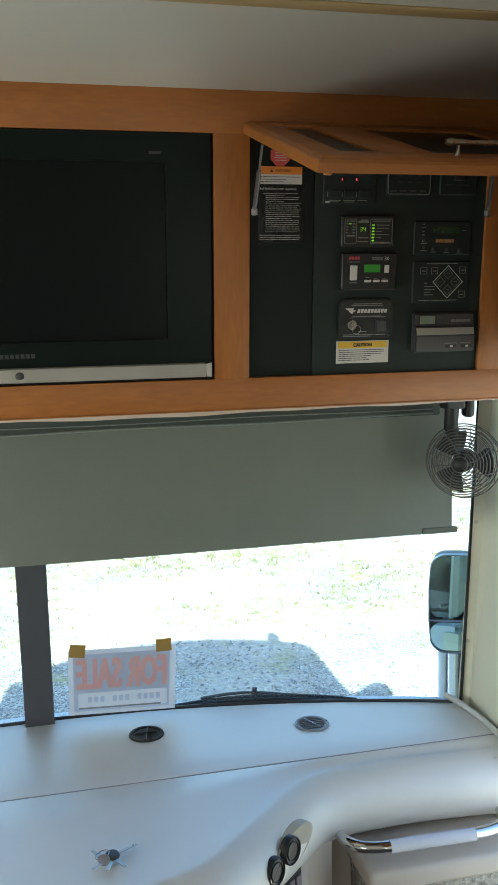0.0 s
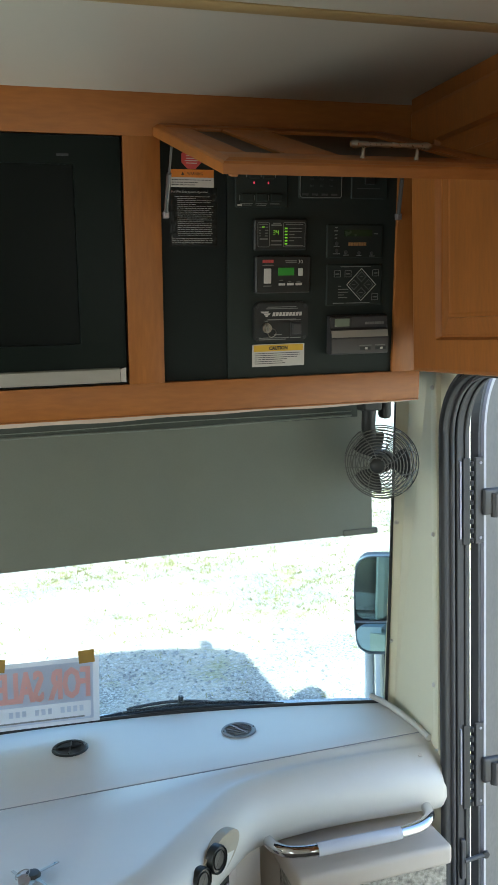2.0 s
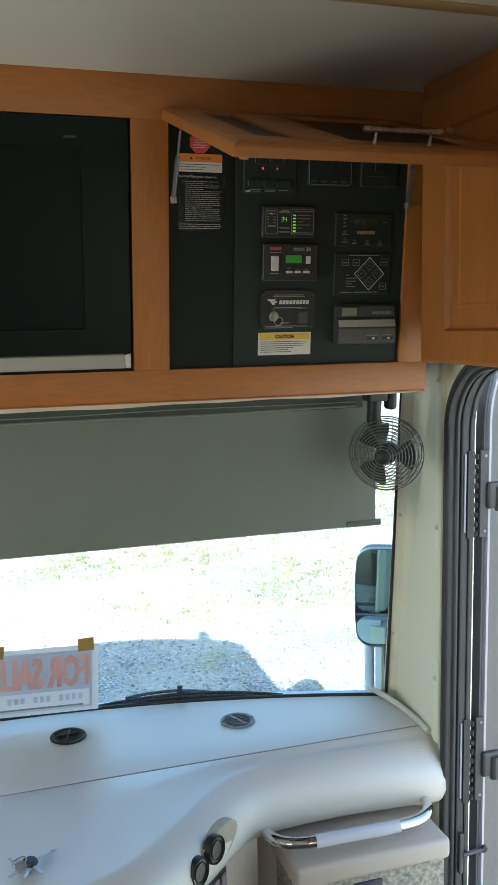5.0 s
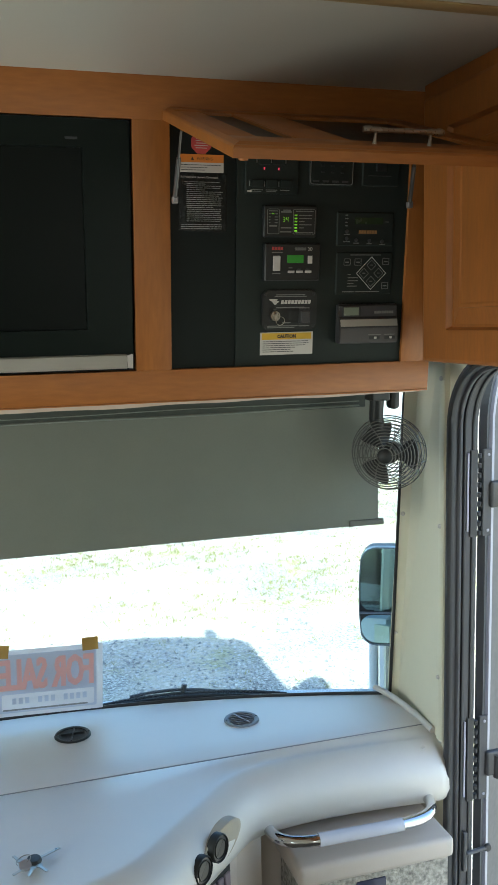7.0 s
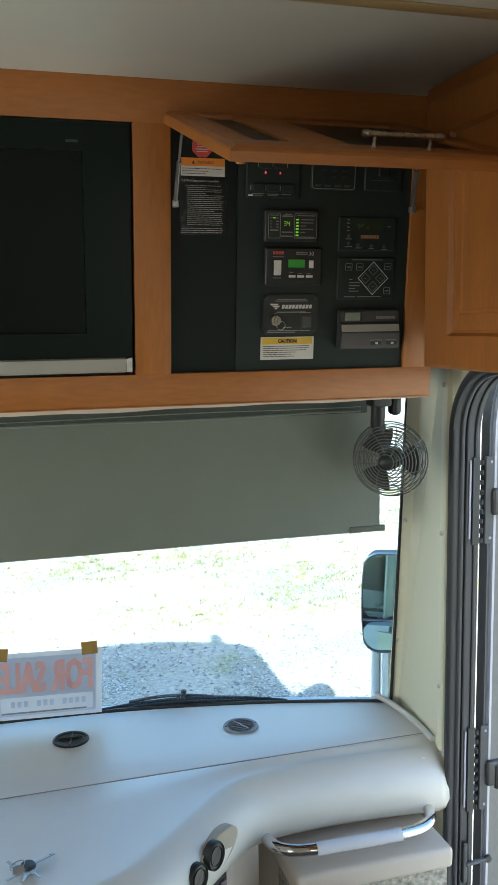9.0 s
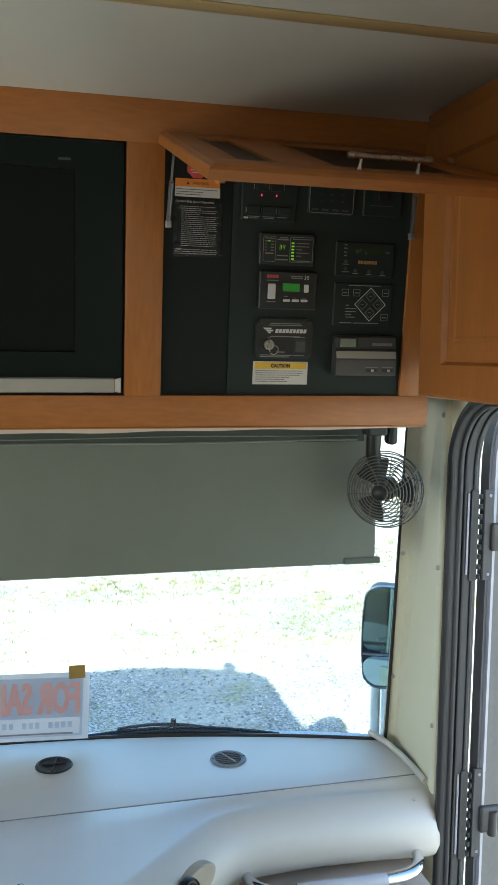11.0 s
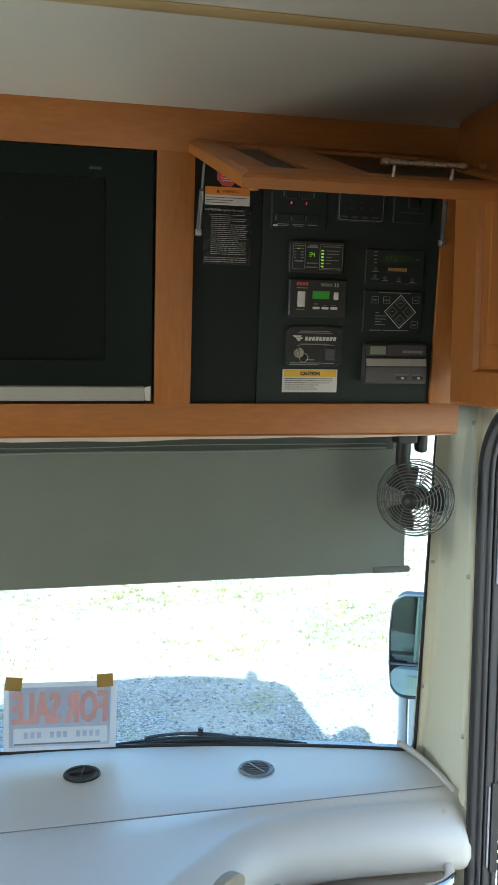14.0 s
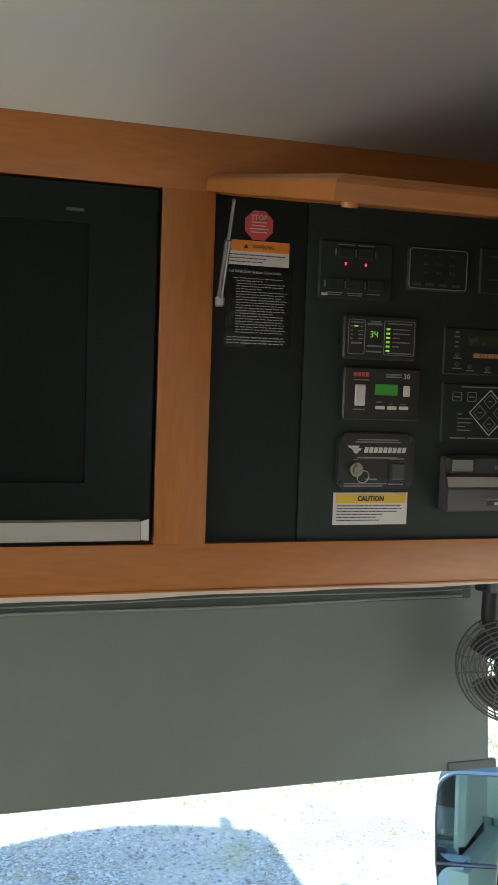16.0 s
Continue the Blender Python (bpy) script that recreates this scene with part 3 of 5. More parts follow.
D0, D1 = 0.058, 0.375      # the panes' reach from the hinge
flap_piece("hinge_rail", FX0 + 0.010, FX1, 0.0, D0, bevel=0.001)
edge_rail = flap_piece("edge_rail", FX0 + 0.010, FX1, D1, FL - 0.010, bevel=0.001)
flap_piece("side_stile", FX0 + 0.010, 0.389, D0, D1, WOOD_UP, bevel=0.001)
flap_piece("side_stile", FX1 - 0.045, FX1, D0, D1, WOOD_UP, bevel=0.001)
flap_piece("mullion", 0.447, 0.526, D0, D1, WOOD_UP, bevel=0.001)
# rounded outer moulding along the free edge and the side
lip = [(0.0, -FT), (0.0, -0.007), (0.002, -0.004), (0.004, -0.0035), (0.010, 0.0), (0.012, -FT)]
rows = [[(FX0 + o, -(FL - o), t) for o, t in lip], [(FX1, -(FL - o), t) for o, t in lip]]
part("edge_moulding", grid(rows, close=True)[0], WOOD, swung)
rows = [[(FX0 + o, -(FL - o), t) for o, t in lip], [(FX0 + o, -0.004, t) for o, t in lip]]
bm, vs = grid(rows, close=True)
bm.faces.new(vs[1])
part("side_moulding", bm, WOOD_UP, swung)
part("bumper", moved(lathe([(0, -0.004), (0.006, -0.004), (0.007, 0)], 12), Matrix.Translation((FX0 + 0.018, -FL + 0.014, -FT))), WOOD, swung, "small rubber bumper", smooth=50)
for a, b in ((0.389, 0.447), (0.526, FX1 - 0.045)):
    pane = flap_piece("glass_pane", a, b, D0, D1, SMOKED, -0.012, -0.005, 0)
    rim = ring_outline(rounded(a, b, D0, D1, 0.002), rounded(a + 0.003, b - 0.003, D0 + 0.003, D1 - 0.003, 0.002), -0.005, -0.001)
    part("stop_bead", moved(rim, Matrix(((1, 0, 0, 0), (0, 0, -1, 0), (0, 1, 0, 0), (0, 0, 0, 1)))), WOOD, pane)
GRIP_X = [0.528 + 0.121 * k for k in (0, 0.04, 0.075, 0.12, 0.16, 0.33, 0.5, 0.67, 0.84, 0.88, 0.925, 0.96, 1)]
pull = part("handle", tube([(x, -0.405, 0.018) for x in GRIP_X], [0.0035, 0.0055, 0.0055, 0.0036, 0.0044, 0.0030, 0.0040, 0.0030, 0.0044, 0.0036, 0.0055, 0.0055, 0.0035], 12),
            NICKEL, swung, "brushed nickel bar handle", smooth=60)
for x in (GRIP_X[4], GRIP_X[8]):
    part("handle_post", tube([(x, -0.405, 0.0), (x, -0.405, 0.006), (x, -0.405, 0.0175)], [0.0036, 0.0024, 0.0024], 8), NICKEL, pull)


def strut(x, top):
    """Gas strut from the cabinet's side to the flap."""
    low, high = Vector((x, 1.518, 1.797)), Vector((top, 1.425, 1.89))
    mid = low.lerp(high, 0.62)
    st = thing("gas_strut", "thin metal gas strut holding the flap open", "strut", group="flap struts")
    part("cylinder", tube([low, mid], 0.004, 10), STRUT, st, smooth=60)
    part("rod", tube([mid, high], 0.0022, 8), STRUT, st, smooth=60)
    part("end_joint", box(x - 0.005, x + 0.005, low.y - 0.006, low.y + 0.006, low.z - 0.008, low.z + 0.004, 0.002), STEEL, st)


strut(0.357, 0.350)
strut(0.802, 0.768)

# ---- television ----
tv = thing("television", "black flat television with a silver lower bar, switched off", "television", FACE)
part("surround", box(-0.407, 0.287, 0.018, 0.03, 0.003, 0.428), INK, tv)
TL, TR, TB, TT = -0.401, 0.281, 0.008, 0.424
part("bezel", ring_outline(rounded(TL, TR, TB, TT, 0.004), rounded(-0.322, 0.203, 0.078, 0.379, 0.002), 0.0, 0.02), BEZEL, tv, "glossy black bezel")
part("screen", box(-0.322, 0.203, 0.006, 0.012, 0.078, 0.379), SCREEN, tv)
bm = bmesh.new()
rows = [[(x, y, z) for x in np.linspace(TL, TR - 0.012, 10)] for y, z in ((0.0, 0.0345), (-0.007, 0.0325), (-0.012, 0.011), (0.0, 0.008))]
part("speaker_bar", grid(rows)[0], SILVER, tv, "silver bar along the lower edge", smooth=50)
bm = bmesh.new()
v = [bm.verts.new(p) for p in ((TR - 0.0115, -0.007, 0.0325), (TR, 0.0, 0.0345), (TR, 0.0, 0.008), (TR - 0.0115, -0.012, 0.011))]
bm.faces.new((v[0], v[1], v[2]))
bm.faces.new((v[0], v[2], v[3]))
part("bar_end", bm, LABEL, tv)
part("brand_mark", bars([(-0.088 + 0.0088 * k, -0.0815 + 0.0088 * k, 0.051, 0.0585) for k in range(7)], -0.0005, 0.0), GREYPL, tv)
part("power_button", moved(lathe([(0, 0.003), (0.007, 0.002), (0.008, 0)], 16), Matrix.Translation((-0.056, -0.0085, 0.021)) @ pose(0, 0, 0, 90)), GREYPL, tv, smooth=60)
part("maker_plate", box(0.176, 0.196, -0.0006, 0, 0.392, 0.396), GREYPL, tv)

# ---- control board and its instruments ----
board = thing("control_board", "matt black board behind the raised flap", "control board", FACE)
part("main_sheet", box(0.473, 0.807, 0.008, 0.03, 0.003, 0.428), BLACK, board)
part("side_sheet", box(0.351, 0.472, 0.011, 0.03, 0.003, 0.428), BLACK_SHEET, board)


def at_face(u, v, depth=0.008):
    """Pose of something on the board: x and z from its lower left corner."""
    return FACE @ pose(u, depth, v)


def plate(root, w, h, t, r=0.004, material=PLASTIC, name="housing"):
    outer = rounded(0, w, 0, h, r)
    inner = rounded(0.002, w - 0.002, 0.002, h - 0.002, max(r - 0.002, 0.001))
    bm = bmesh.new()
    grid([[(x, y, z) for x, z in o] for o, y in ((outer, 0.0), (outer, -t + 0.002), (inner, -t))], bm, close=True)
    bm.verts.ensure_lookup_table()
    bm.faces.new([bm.verts[len(outer) * 2 + i] for i in range(len(inner))])
    return part(name, bm, material, root, smooth=40)


def outline_part(name, root, x0, x1, z0, z1, y, width=0.0008, r=0.003, material=DIM):
    return part(name, ring_outline(rounded(x0, x1, z0, z1, r), rounded(x0 + width, x1 - width, z0 + width, z1 - width, max(r - width, 0.0005)), y - 0.0006, y), material, root)


def print_rows(x0, x1, z_top, n, pitch, height, seed, ragged=0.3, indent=0.0):
    rnd = random.Random(seed)
    out = []
    for k in range(n):
        z = z_top - k * pitch
        x = x0 + (indent if k else 0)
        end = x1 - (x1 - x0) * ragged * rnd.random() * (1 if rnd.random() < 0.4 else 0.15)
        while x < end - 0.002:
            w = rnd.uniform(0.003, 0.009)
            out.append((x, min(x + w, end), z - height, z))
            x += w + 0.001
    return out


def seven_segments(text, x, z, w, h):
    """Digits of a segment display."""
    on = {"3": "abgcd", "4": "fgbc", "2": "abged"}
    out = []
    t = w * 0.16
    for i, ch in enumerate(text):
        a = x + i * w * 1.5
        seg = {"a": (a + t, a + w - t, z + h - t, z + h), "g": (a + t, a + w - t, z + h / 2 - t / 2, z + h / 2 + t / 2), "d": (a + t, a + w - t, z, z + t),
               "f": (a, a + t, z + h / 2, z + h), "b": (a + w - t, a + w, z + h / 2 + t / 2, z + h - t / 2), "e": (a, a + t, z, z + h / 2), "c": (a + w - t, a + w, z + t / 2, z + h / 2 - t / 2)}
        out += [seg[s] for s in on[ch]]
    return out


# load meter
ob = thing("load_meter", "black load meter with green lit digits", "meter", at_face(0.521, 0.237))
plate(ob, 0.101, 0.056, 0.010)
Y = -0.010
outline_part("left_outline", ob, 0.006, 0.029, 0.006, 0.050, Y)
outline_part("right_outline", ob, 0.055, 0.098, 0.006, 0.050, Y)
part("digits", bars(seven_segments("34", 0.0355, 0.028, 0.0042, 0.0078), Y - 0.0008, Y), LED_GREEN, ob)
for k in range(6):
    part("indicator", bars([(0.058, 0.063, 0.038 - k * 0.0055, 0.0405 - k * 0.0055)], Y - 0.001, Y), LED_GREEN, ob)
part("indicator", bars([(0.014, 0.019, 0.0405, 0.0425)], Y - 0.001, Y), LED_GREEN, ob)
part("lettering", bars([(0.067, 0.092, 0.0385, 0.040), (0.067, 0.091, 0.033, 0.0345), (0.067, 0.077, 0.0275, 0.029), (0.067, 0.091, 0.022, 0.0235), (0.067, 0.076, 0.0165, 0.018),
                        (0.036, 0.050, 0.047, 0.0488), (0.032, 0.052, 0.0435, 0.046), (0.032, 0.052, 0.016, 0.018), (0.031, 0.052, 0.009, 0.011), (0.060, 0.094, 0.0455, 0.047), (0.060, 0.094, 0.008, 0.0095),
                        (0.009, 0.026, 0.0455, 0.047), (0.009, 0.013, 0.0405, 0.042), (0.021, 0.026, 0.0405, 0.042), (0.009, 0.012, 0.035, 0.0365), (0.020, 0.026, 0.035, 0.0365),
                        (0.009, 0.012, 0.030, 0.0315), (0.020, 0.026, 0.030, 0.0315), (0.009, 0.012, 0.025, 0.0265), (0.020, 0.026, 0.025, 0.0265), (0.010, 0.025, 0.019, 0.0215)], Y - 0.0005, Y), DIM, ob)

# generator control
ob = thing("generator_control", "dark grey generator control with a green display", "control panel", at_face(0.523, 0.160))
plate(ob, 0.107, 0.067, 0.012, 0.003)
Y = -0.012
part("display", bars([(0.043, 0.074, 0.032, 0.046)], Y - 0.0012, Y), LCD, ob, "lit green display")
part("rocker", box(0.015, 0.029, Y - 0.004, Y, 0.018, 0.045, 0.0015), LABEL, ob)
part("rocker", box(0.082, 0.091, Y - 0.003, Y, 0.031, 0.045, 0.0012), LABEL, ob)
for k in range(3):
    part("button", box(0.044 + 0.0165 * k, 0.057 + 0.0165 * k, Y - 0.002, Y, 0.014, 0.0185, 0.0008), LABEL, ob)
part("brand_mark", bars([(0.013 + 0.0055 * k, 0.0175 + 0.0055 * k, 0.055, 0.0605) for k in range(4)], Y - 0.0005, Y), RED, ob)
part("lettering", bars([(0.057, 0.079, 0.0575, 0.0595), (0.058, 0.079, 0.0545, 0.0565), (0.013, 0.034, 0.050, 0.0515), (0.014, 0.030, 0.0125, 0.014), (0.046, 0.053, 0.0225, 0.024),
                        (0.063, 0.069, 0.0205, 0.0215), (0.079, 0.087, 0.0205, 0.0215), (0.085, 0.089, 0.037, 0.0385)], Y - 0.0005, Y), DIM, ob)
part("number", words("30", 0.0815, 0.0535, 0.007, Y - 0.0005), LABEL, ob)
part("lower_edge", bars([(0.003, 0.105, 0.0, 0.0015)], Y - 0.0008, Y), GREYPL, ob)

# slide-out switch panel
ob = thing("slide_out_switch_panel", "charcoal switch panel with a key lock", "switch panel", at_face(0.521, 0.070))
cut = 0.009
bm = prism([(cut, 0), (0.108 - cut, 0), (0.108, cut), (0.108, 0.073 - cut), (0.108 - cut, 0.073), (cut, 0.073), (0, 0.073 - cut), (0, cut)], -0.006, 0)
bmesh.ops.bevel(bm, geom=[e for e in bm.edges if all(v.co.y < -0.005 for v in e.verts)], offset=0.0015, segments=2, affect="EDGES")
part("plate", bm, PLASTIC, ob, smooth=40)
Y = -0.006
for x, z in ((0.007, 0.007), (0.101, 0.007), (0.007, 0.066), (0.101, 0.066)):
    part("screw", moved(lathe([(0, 0.002), (0.003, 0.0015), (0.0035, 0)], 10), Matrix.Translation((x, Y, z)) @ pose(0, 0, 0, 90)), RUBBER, ob, smooth=60)
part("lock", moved(lathe([(0, 0.010), (0.005, 0.010), (0.0055, 0.006), (0.009, 0.006), (0.0095, 0)], 20), Matrix.Translation((0.025, Y, 0.026)) @ pose(0, 0, 0, 90)), NICKEL, ob, "round key lock", smooth=50)
part("key_ring", tube([(0.034 + 0.008 * math.cos(a), Y - 0.006 - 0.002 * math.sin(a), 0.017 + 0.008 * math.sin(a)) for a in np.linspace(0, 2 * math.pi, 20)[:-1]], 0.0008, 6, closed=True), NICKEL, ob)
part("key", box(0.024, 0.0262, Y - 0.017, Y - 0.009, 0.020, 0.032, 0.0006), NICKEL, ob)
part("switch_frame", ring_outline(rounded(0.072, 0.095, 0.010, 0.037, 0.002), rounded(0.0755, 0.0935, 0.013, 0.0345, 0.001), Y - 0.002, Y), RUBBER, ob)
part("rocker", box(0.0755, 0.0935, Y - 0.004, Y, 0.013, 0.0345, 0.002), GREYPL, ob)
mark = bmesh.new()
for x0, x1, z in ((0.013, 0.030, 0.0535), (0.018, 0.033, 0.050), (0.021, 0.029, 0.0465)):
    a = [mark.verts.new(p) for p in ((x0, Y - 0.0005, z + 0.003), (x1, Y - 0.0005, z + 0.003), (x1 - 0.002, Y - 0.0005, z), (x0 + 0.003, Y - 0.0005, z))]
    mark.faces.new(a)
for k in range(9):
    x = 0.036 + 0.0066 * k
    a = [mark.verts.new(p) for p in ((x + 0.0015, Y - 0.0005, 0.0545), (x + 0.0068, Y - 0.0005, 0.0545), (x + 0.0053, Y - 0.0005, 0.0475), (x, Y - 0.0005, 0.0475))]
    mark.faces.new(a)
part("brand_mark", mark, LABEL, ob)
part("lettering", bars([(0.027, 0.084, 0.0635, 0.065), (0.024, 0.087, 0.0605, 0.062), (0.027, 0.083, 0.040, 0.042), (0.022, 0.028, 0.038, 0.039), (0.005, 0.070, 0.0065, 0.008), (0.010, 0.064, 0.0035, 0.005), (0.072, 0.093, 0.006, 0.0075), (0.072, 0.093, 0.039, 0.0405), (0.040, 0.056, 0.012, 0.014)], Y - 0.0004, Y), DIM, ob)

# caution sticker
ob = thing("caution_sticker", "white caution sticker with a yellow heading", "sticker", at_face(0.520, 0.023))
part("sheet", box(0, 0.104, -0.0008, 0, 0, 0.042), LABEL, ob)
part("heading", box(0.003, 0.101, -0.0014, -0.0008, 0.0285, 0.0405), YELLOW, ob)
part("lettering", words("CAUTION", 0.033, 0.0315, 0.0062, -0.0018, width=0.037, bold=0.0005), INK, ob)
part("small_print", bars(print_rows(0.005, 0.097, 0.0255, 6, 0.0038, 0.0013, 3, 0.6), -0.0011, -0.0008), GREYPL, ob)

# switch cluster
ob = thing("switch_cluster", "black panel of five rocker switches with red lights", "switch panel", at_face(0.487, 0.312))
plate(ob, 0.100, 0.072, 0.004, 0.003, BLACK)
Y = -0.004
for x, z in ((0.024, 0.050), (0.051, 0.050), (0.011, 0.011), (0.038, 0.011), (0.066, 0.011)):
    part("rocker", box(x, x + 0.022, Y - 0.004, Y, z, z + 0.014, 0.0015), BLACK, ob)
for x in (0.035, 0.062):
    part("indicator", box(x - 0.0012, x + 0.0012, Y - 0.0015, Y, 0.0415, 0.0455, 0.0004), LED_RED, ob, "lit red indicator")
part("lettering", bars([(0.024, 0.046, 0.0665, 0.0678), (0.051, 0.073, 0.0665, 0.0678), (0.010, 0.033, 0.0065, 0.0078), (0.038, 0.060, 0.0065, 0.0078), (0.065, 0.083, 0.0065, 0.0078), (0.013, 0.030, 0.004, 0.0052), (0.040, 0.058, 0.004, 0.0052),
                        (0.0205, 0.022, 0.053, 0.062), (0.0475, 0.049, 0.053, 0.062), (0.0745, 0.076, 0.053, 0.062), (0.0075, 0.009, 0.013, 0.022), (0.035, 0.0365, 0.013, 0.022), (0.062, 0.0635, 0.013, 0.022)], Y - 0.0004, Y), DIM, ob)
part("tag", bars([(0.004, 0.012, 0.003, 0.006)], Y - 0.0006, Y), LABEL, ob)

# outlined keypad
ob = thing("alarm_keypad", "black keypad inside a thin white outline", "keypad", at_face(0.608, 0.329))
plate(ob, 0.087, 0.056, 0.003, 0.005, BLACK)
outline_part("outline", ob, 0.002, 0.085, 0.002, 0.054, -0.003, 0.0011, 0.005, DIM)
for i in range(3):
    for j in range(3):
        part("key", box(0.022 + 0.019 * i, 0.029 + 0.019 * i, -0.0042, -0.003, 0.022 + 0.011 * j, 0.0255 + 0.011 * j, 0.0005, 1), PLASTIC, ob)
for i in range(4):
    part("label_bar", bars([(0.007 + 0.019 * i, 0.019 + 0.019 * i, 0.006, 0.0095)], -0.0036, -0.003), GREYPL, ob)

# dim small panel by the outlined keypad
ob = thing("antenna_switch", "small black switch plate with faint print", "switch panel", at_face(0.712, 0.330))
plate(ob, 0.075, 0.060, 0.003, 0.003, BLACK)
part("rocker", box(0.026, 0.048, -0.007, -0.003, 0.026, 0.044, 0.002), PLASTIC, ob)
part("lettering", bars([(0.010, 0.030, 0.048, 0.0495), (0.040, 0.062, 0.048, 0.0495), (0.012, 0.058, 0.018, 0.0195)], -0.0034, -0.003), GREYPL, ob)

# thermostat-like display
ob = thing("inverter_display", "black remote display with small round buttons", "control panel", at_face(0.665, 0.222))
plate(ob, 0.115, 0.062, 0.003, 0.003, BLACK)
Y = -0.003
part("display", box(0.035, 0.092, Y - 0.0008, Y, 0.040, 0.052), surface("dark_green_display", (0.03, 0.055, 0.025), 0.25, bump=0), ob)
part("amber_mark", bars([(0.044 + 0.0053 * k, 0.0485 + 0.0053 * k, 0.023, 0.029) for k in range(7)], Y - 0.0005, Y), AMBER, ob)
for x, z in ((0.020, 0.027), (0.020, 0.014), (0.039, 0.011), (0.066, 0.010), (0.092, 0.009)):
    part("button", moved(lathe([(0, 0.0022), (0.003, 0.002), (0.0035, 0)], 14), Matrix.Translation((x, Y, z)) @ pose(0, 0, 0, 90)), GREYPL, ob, smooth=60)
part("lettering", bars([(0.016, 0.021, 0.055, 0.057), (0.015, 0.022, 0.049, 0.051), (0.016, 0.021, 0.042, 0.044), (0.016, 0.021, 0.036, 0.038), (0.014, 0.026, 0.021, 0.0225), (0.013, 0.027, 0.0075, 0.009), (0.034, 0.045, 0.005, 0.0065), (0.061, 0.071, 0.004, 0.0055), (0.087, 0.098, 0.003, 0.0045), (0.096, 0.104, 0.044, 0.0455)], Y - 0.0004, Y), DIM, ob)

# satellite control with the diamond
ob = thing("satellite_control", "black control panel with a white diamond of keys", "control panel", at_face(0.666, 0.133))
plate(ob, 0.115, 0.078, 0.003, 0.003, BLACK)
Y = -0.003


def diamond(cx, cz, r, width, material, root, name):
    o = [(cx + r, cz), (cx, cz + r), (cx - r, cz), (cx, cz - r)]
    k = (r - width) / r
    i = [(cx + (x - cx) * k, cz + (z - cz) * k) for x, z in o]
    return part(name, ring_outline(o, i, Y - 0.0006, Y), material, root)


diamond(0.0715, 0.0395, 0.031, 0.0016, LABEL, ob, "diamond_outline")
for dx, dz in ((0.015, 0), (-0.015, 0), (0, 0.015), (0, -0.015)):
    diamond(0.0715 + dx, 0.0395 + dz, 0.010, 0.001, DIM, ob, "key_outline")
    part("key_mark", bars([(0.0685 + dx, 0.0745 + dx, 0.039 + dz, 0.0402 + dz)], Y - 0.0005, Y), DIM, ob)
for x, z in ((0.015, 0.054), (0.037, 0.054), (0.094, 0.055), (0.094, 0.010)):
    outline_part("key_outline", ob, x, x + 0.0135, z, z + 0.0125, Y, 0.0008, 0.001, DIM)
    part("key_mark", bars([(x + 0.003, x + 0.0105, z + 0.005, z + 0.0068)], Y - 0.0005, Y), DIM, ob)
part("lettering", bars([(0.028, 0.090, 0.0725, 0.074), (0.024, 0.030, 0.0365, 0.038), (0.024, 0.045, 0.0305, 0.032), (0.024, 0.045, 0.025, 0.0265), (0.024, 0.036, 0.020, 0.0215), (0.024, 0.043, 0.015, 0.0165), (0.014, 0.037, 0.0045, 0.006), (0.040, 0.090, 0.0045, 0.006)], Y - 0.0004, Y), DIM, ob)

# thermostat
ob = thing("thermostat", "grey thermostat with a small display and sliders", "thermostat", at_face(0.670, 0.042))
bm = bmesh.new()
prof = [(0.0, 0.0), (-0.018, 0.0), (-0.022, 0.004), (-0.022, 0.030), (-0.017, 0.046), (-0.012, 0.050), (-0.012, 0.070), (-0.009, 0.073), (0.0, 0.073)]
rows = [[(x, y, z) for y, z in prof] for x in (0.0, 0.121)]
bm, vs = grid(rows, bm)
bm.faces.new(vs[0])
bm.faces.new(vs[1])
bmesh.ops.bevel(bm, geom=[e for e in bm.edges if abs(e.verts[0].co.x - e.verts[1].co.x) < 1e-6], offset=0.0015, segments=2, affect="EDGES")
part("housing", bm, GREYPL, ob, smooth=35)
part("display_frame", box(0.007, 0.045, -0.0145, -0.012, 0.050, 0.070, 0.001), RUBBER, ob)
part("display", box(0.010, 0.040, -0.0152, -0.0145, 0.053, 0.068), LCD_OFF, ob)
part("brand_mark", bars([(0.074 + 0.005 * k, 0.0782 + 0.005 * k, 0.0555, 0.0605) for k in range(8)], -0.0126, -0.012), DIM, ob)
# silver paint stands in for the highlight on the sloping face
part("highlight_band", moved(box(0.002, 0.119, -0.0012, 0.0012, 0.0, 0.0135), Matrix.Translation((0, -0.0207, 0.0325)) @ pose(0, 0, 0, -17.4)), SILVER, ob, "sloping band coloured for its silver highlight")
part("lower_face", box(0.002, 0.119, -0.0224, -0.0215, 0.003, 0.0295), surface("mid_grey_plastic", (0.085, 0.08, 0.08), 0.4), ob)
part("dark_band", box(0.002, 0.119, -0.0215, -0.0165, 0.031, 0.0335), RUBBER, ob)
for x in (0.060, 0.092):
    part("slider_slot", box(x, x + 0.022, -0.0230, -0.0222, 0.008, 0.014), RUBBER, ob)
    part("slider", box(x + 0.010, x + 0.015, -0.025, -0.022, 0.009, 0.013, 0.0006), LABEL, ob)
part("lettering", bars([(0.058, 0.084, 0.016, 0.0175), (0.091, 0.113, 0.016, 0.0175)], -0.0229, -0.0223), DIM, ob)

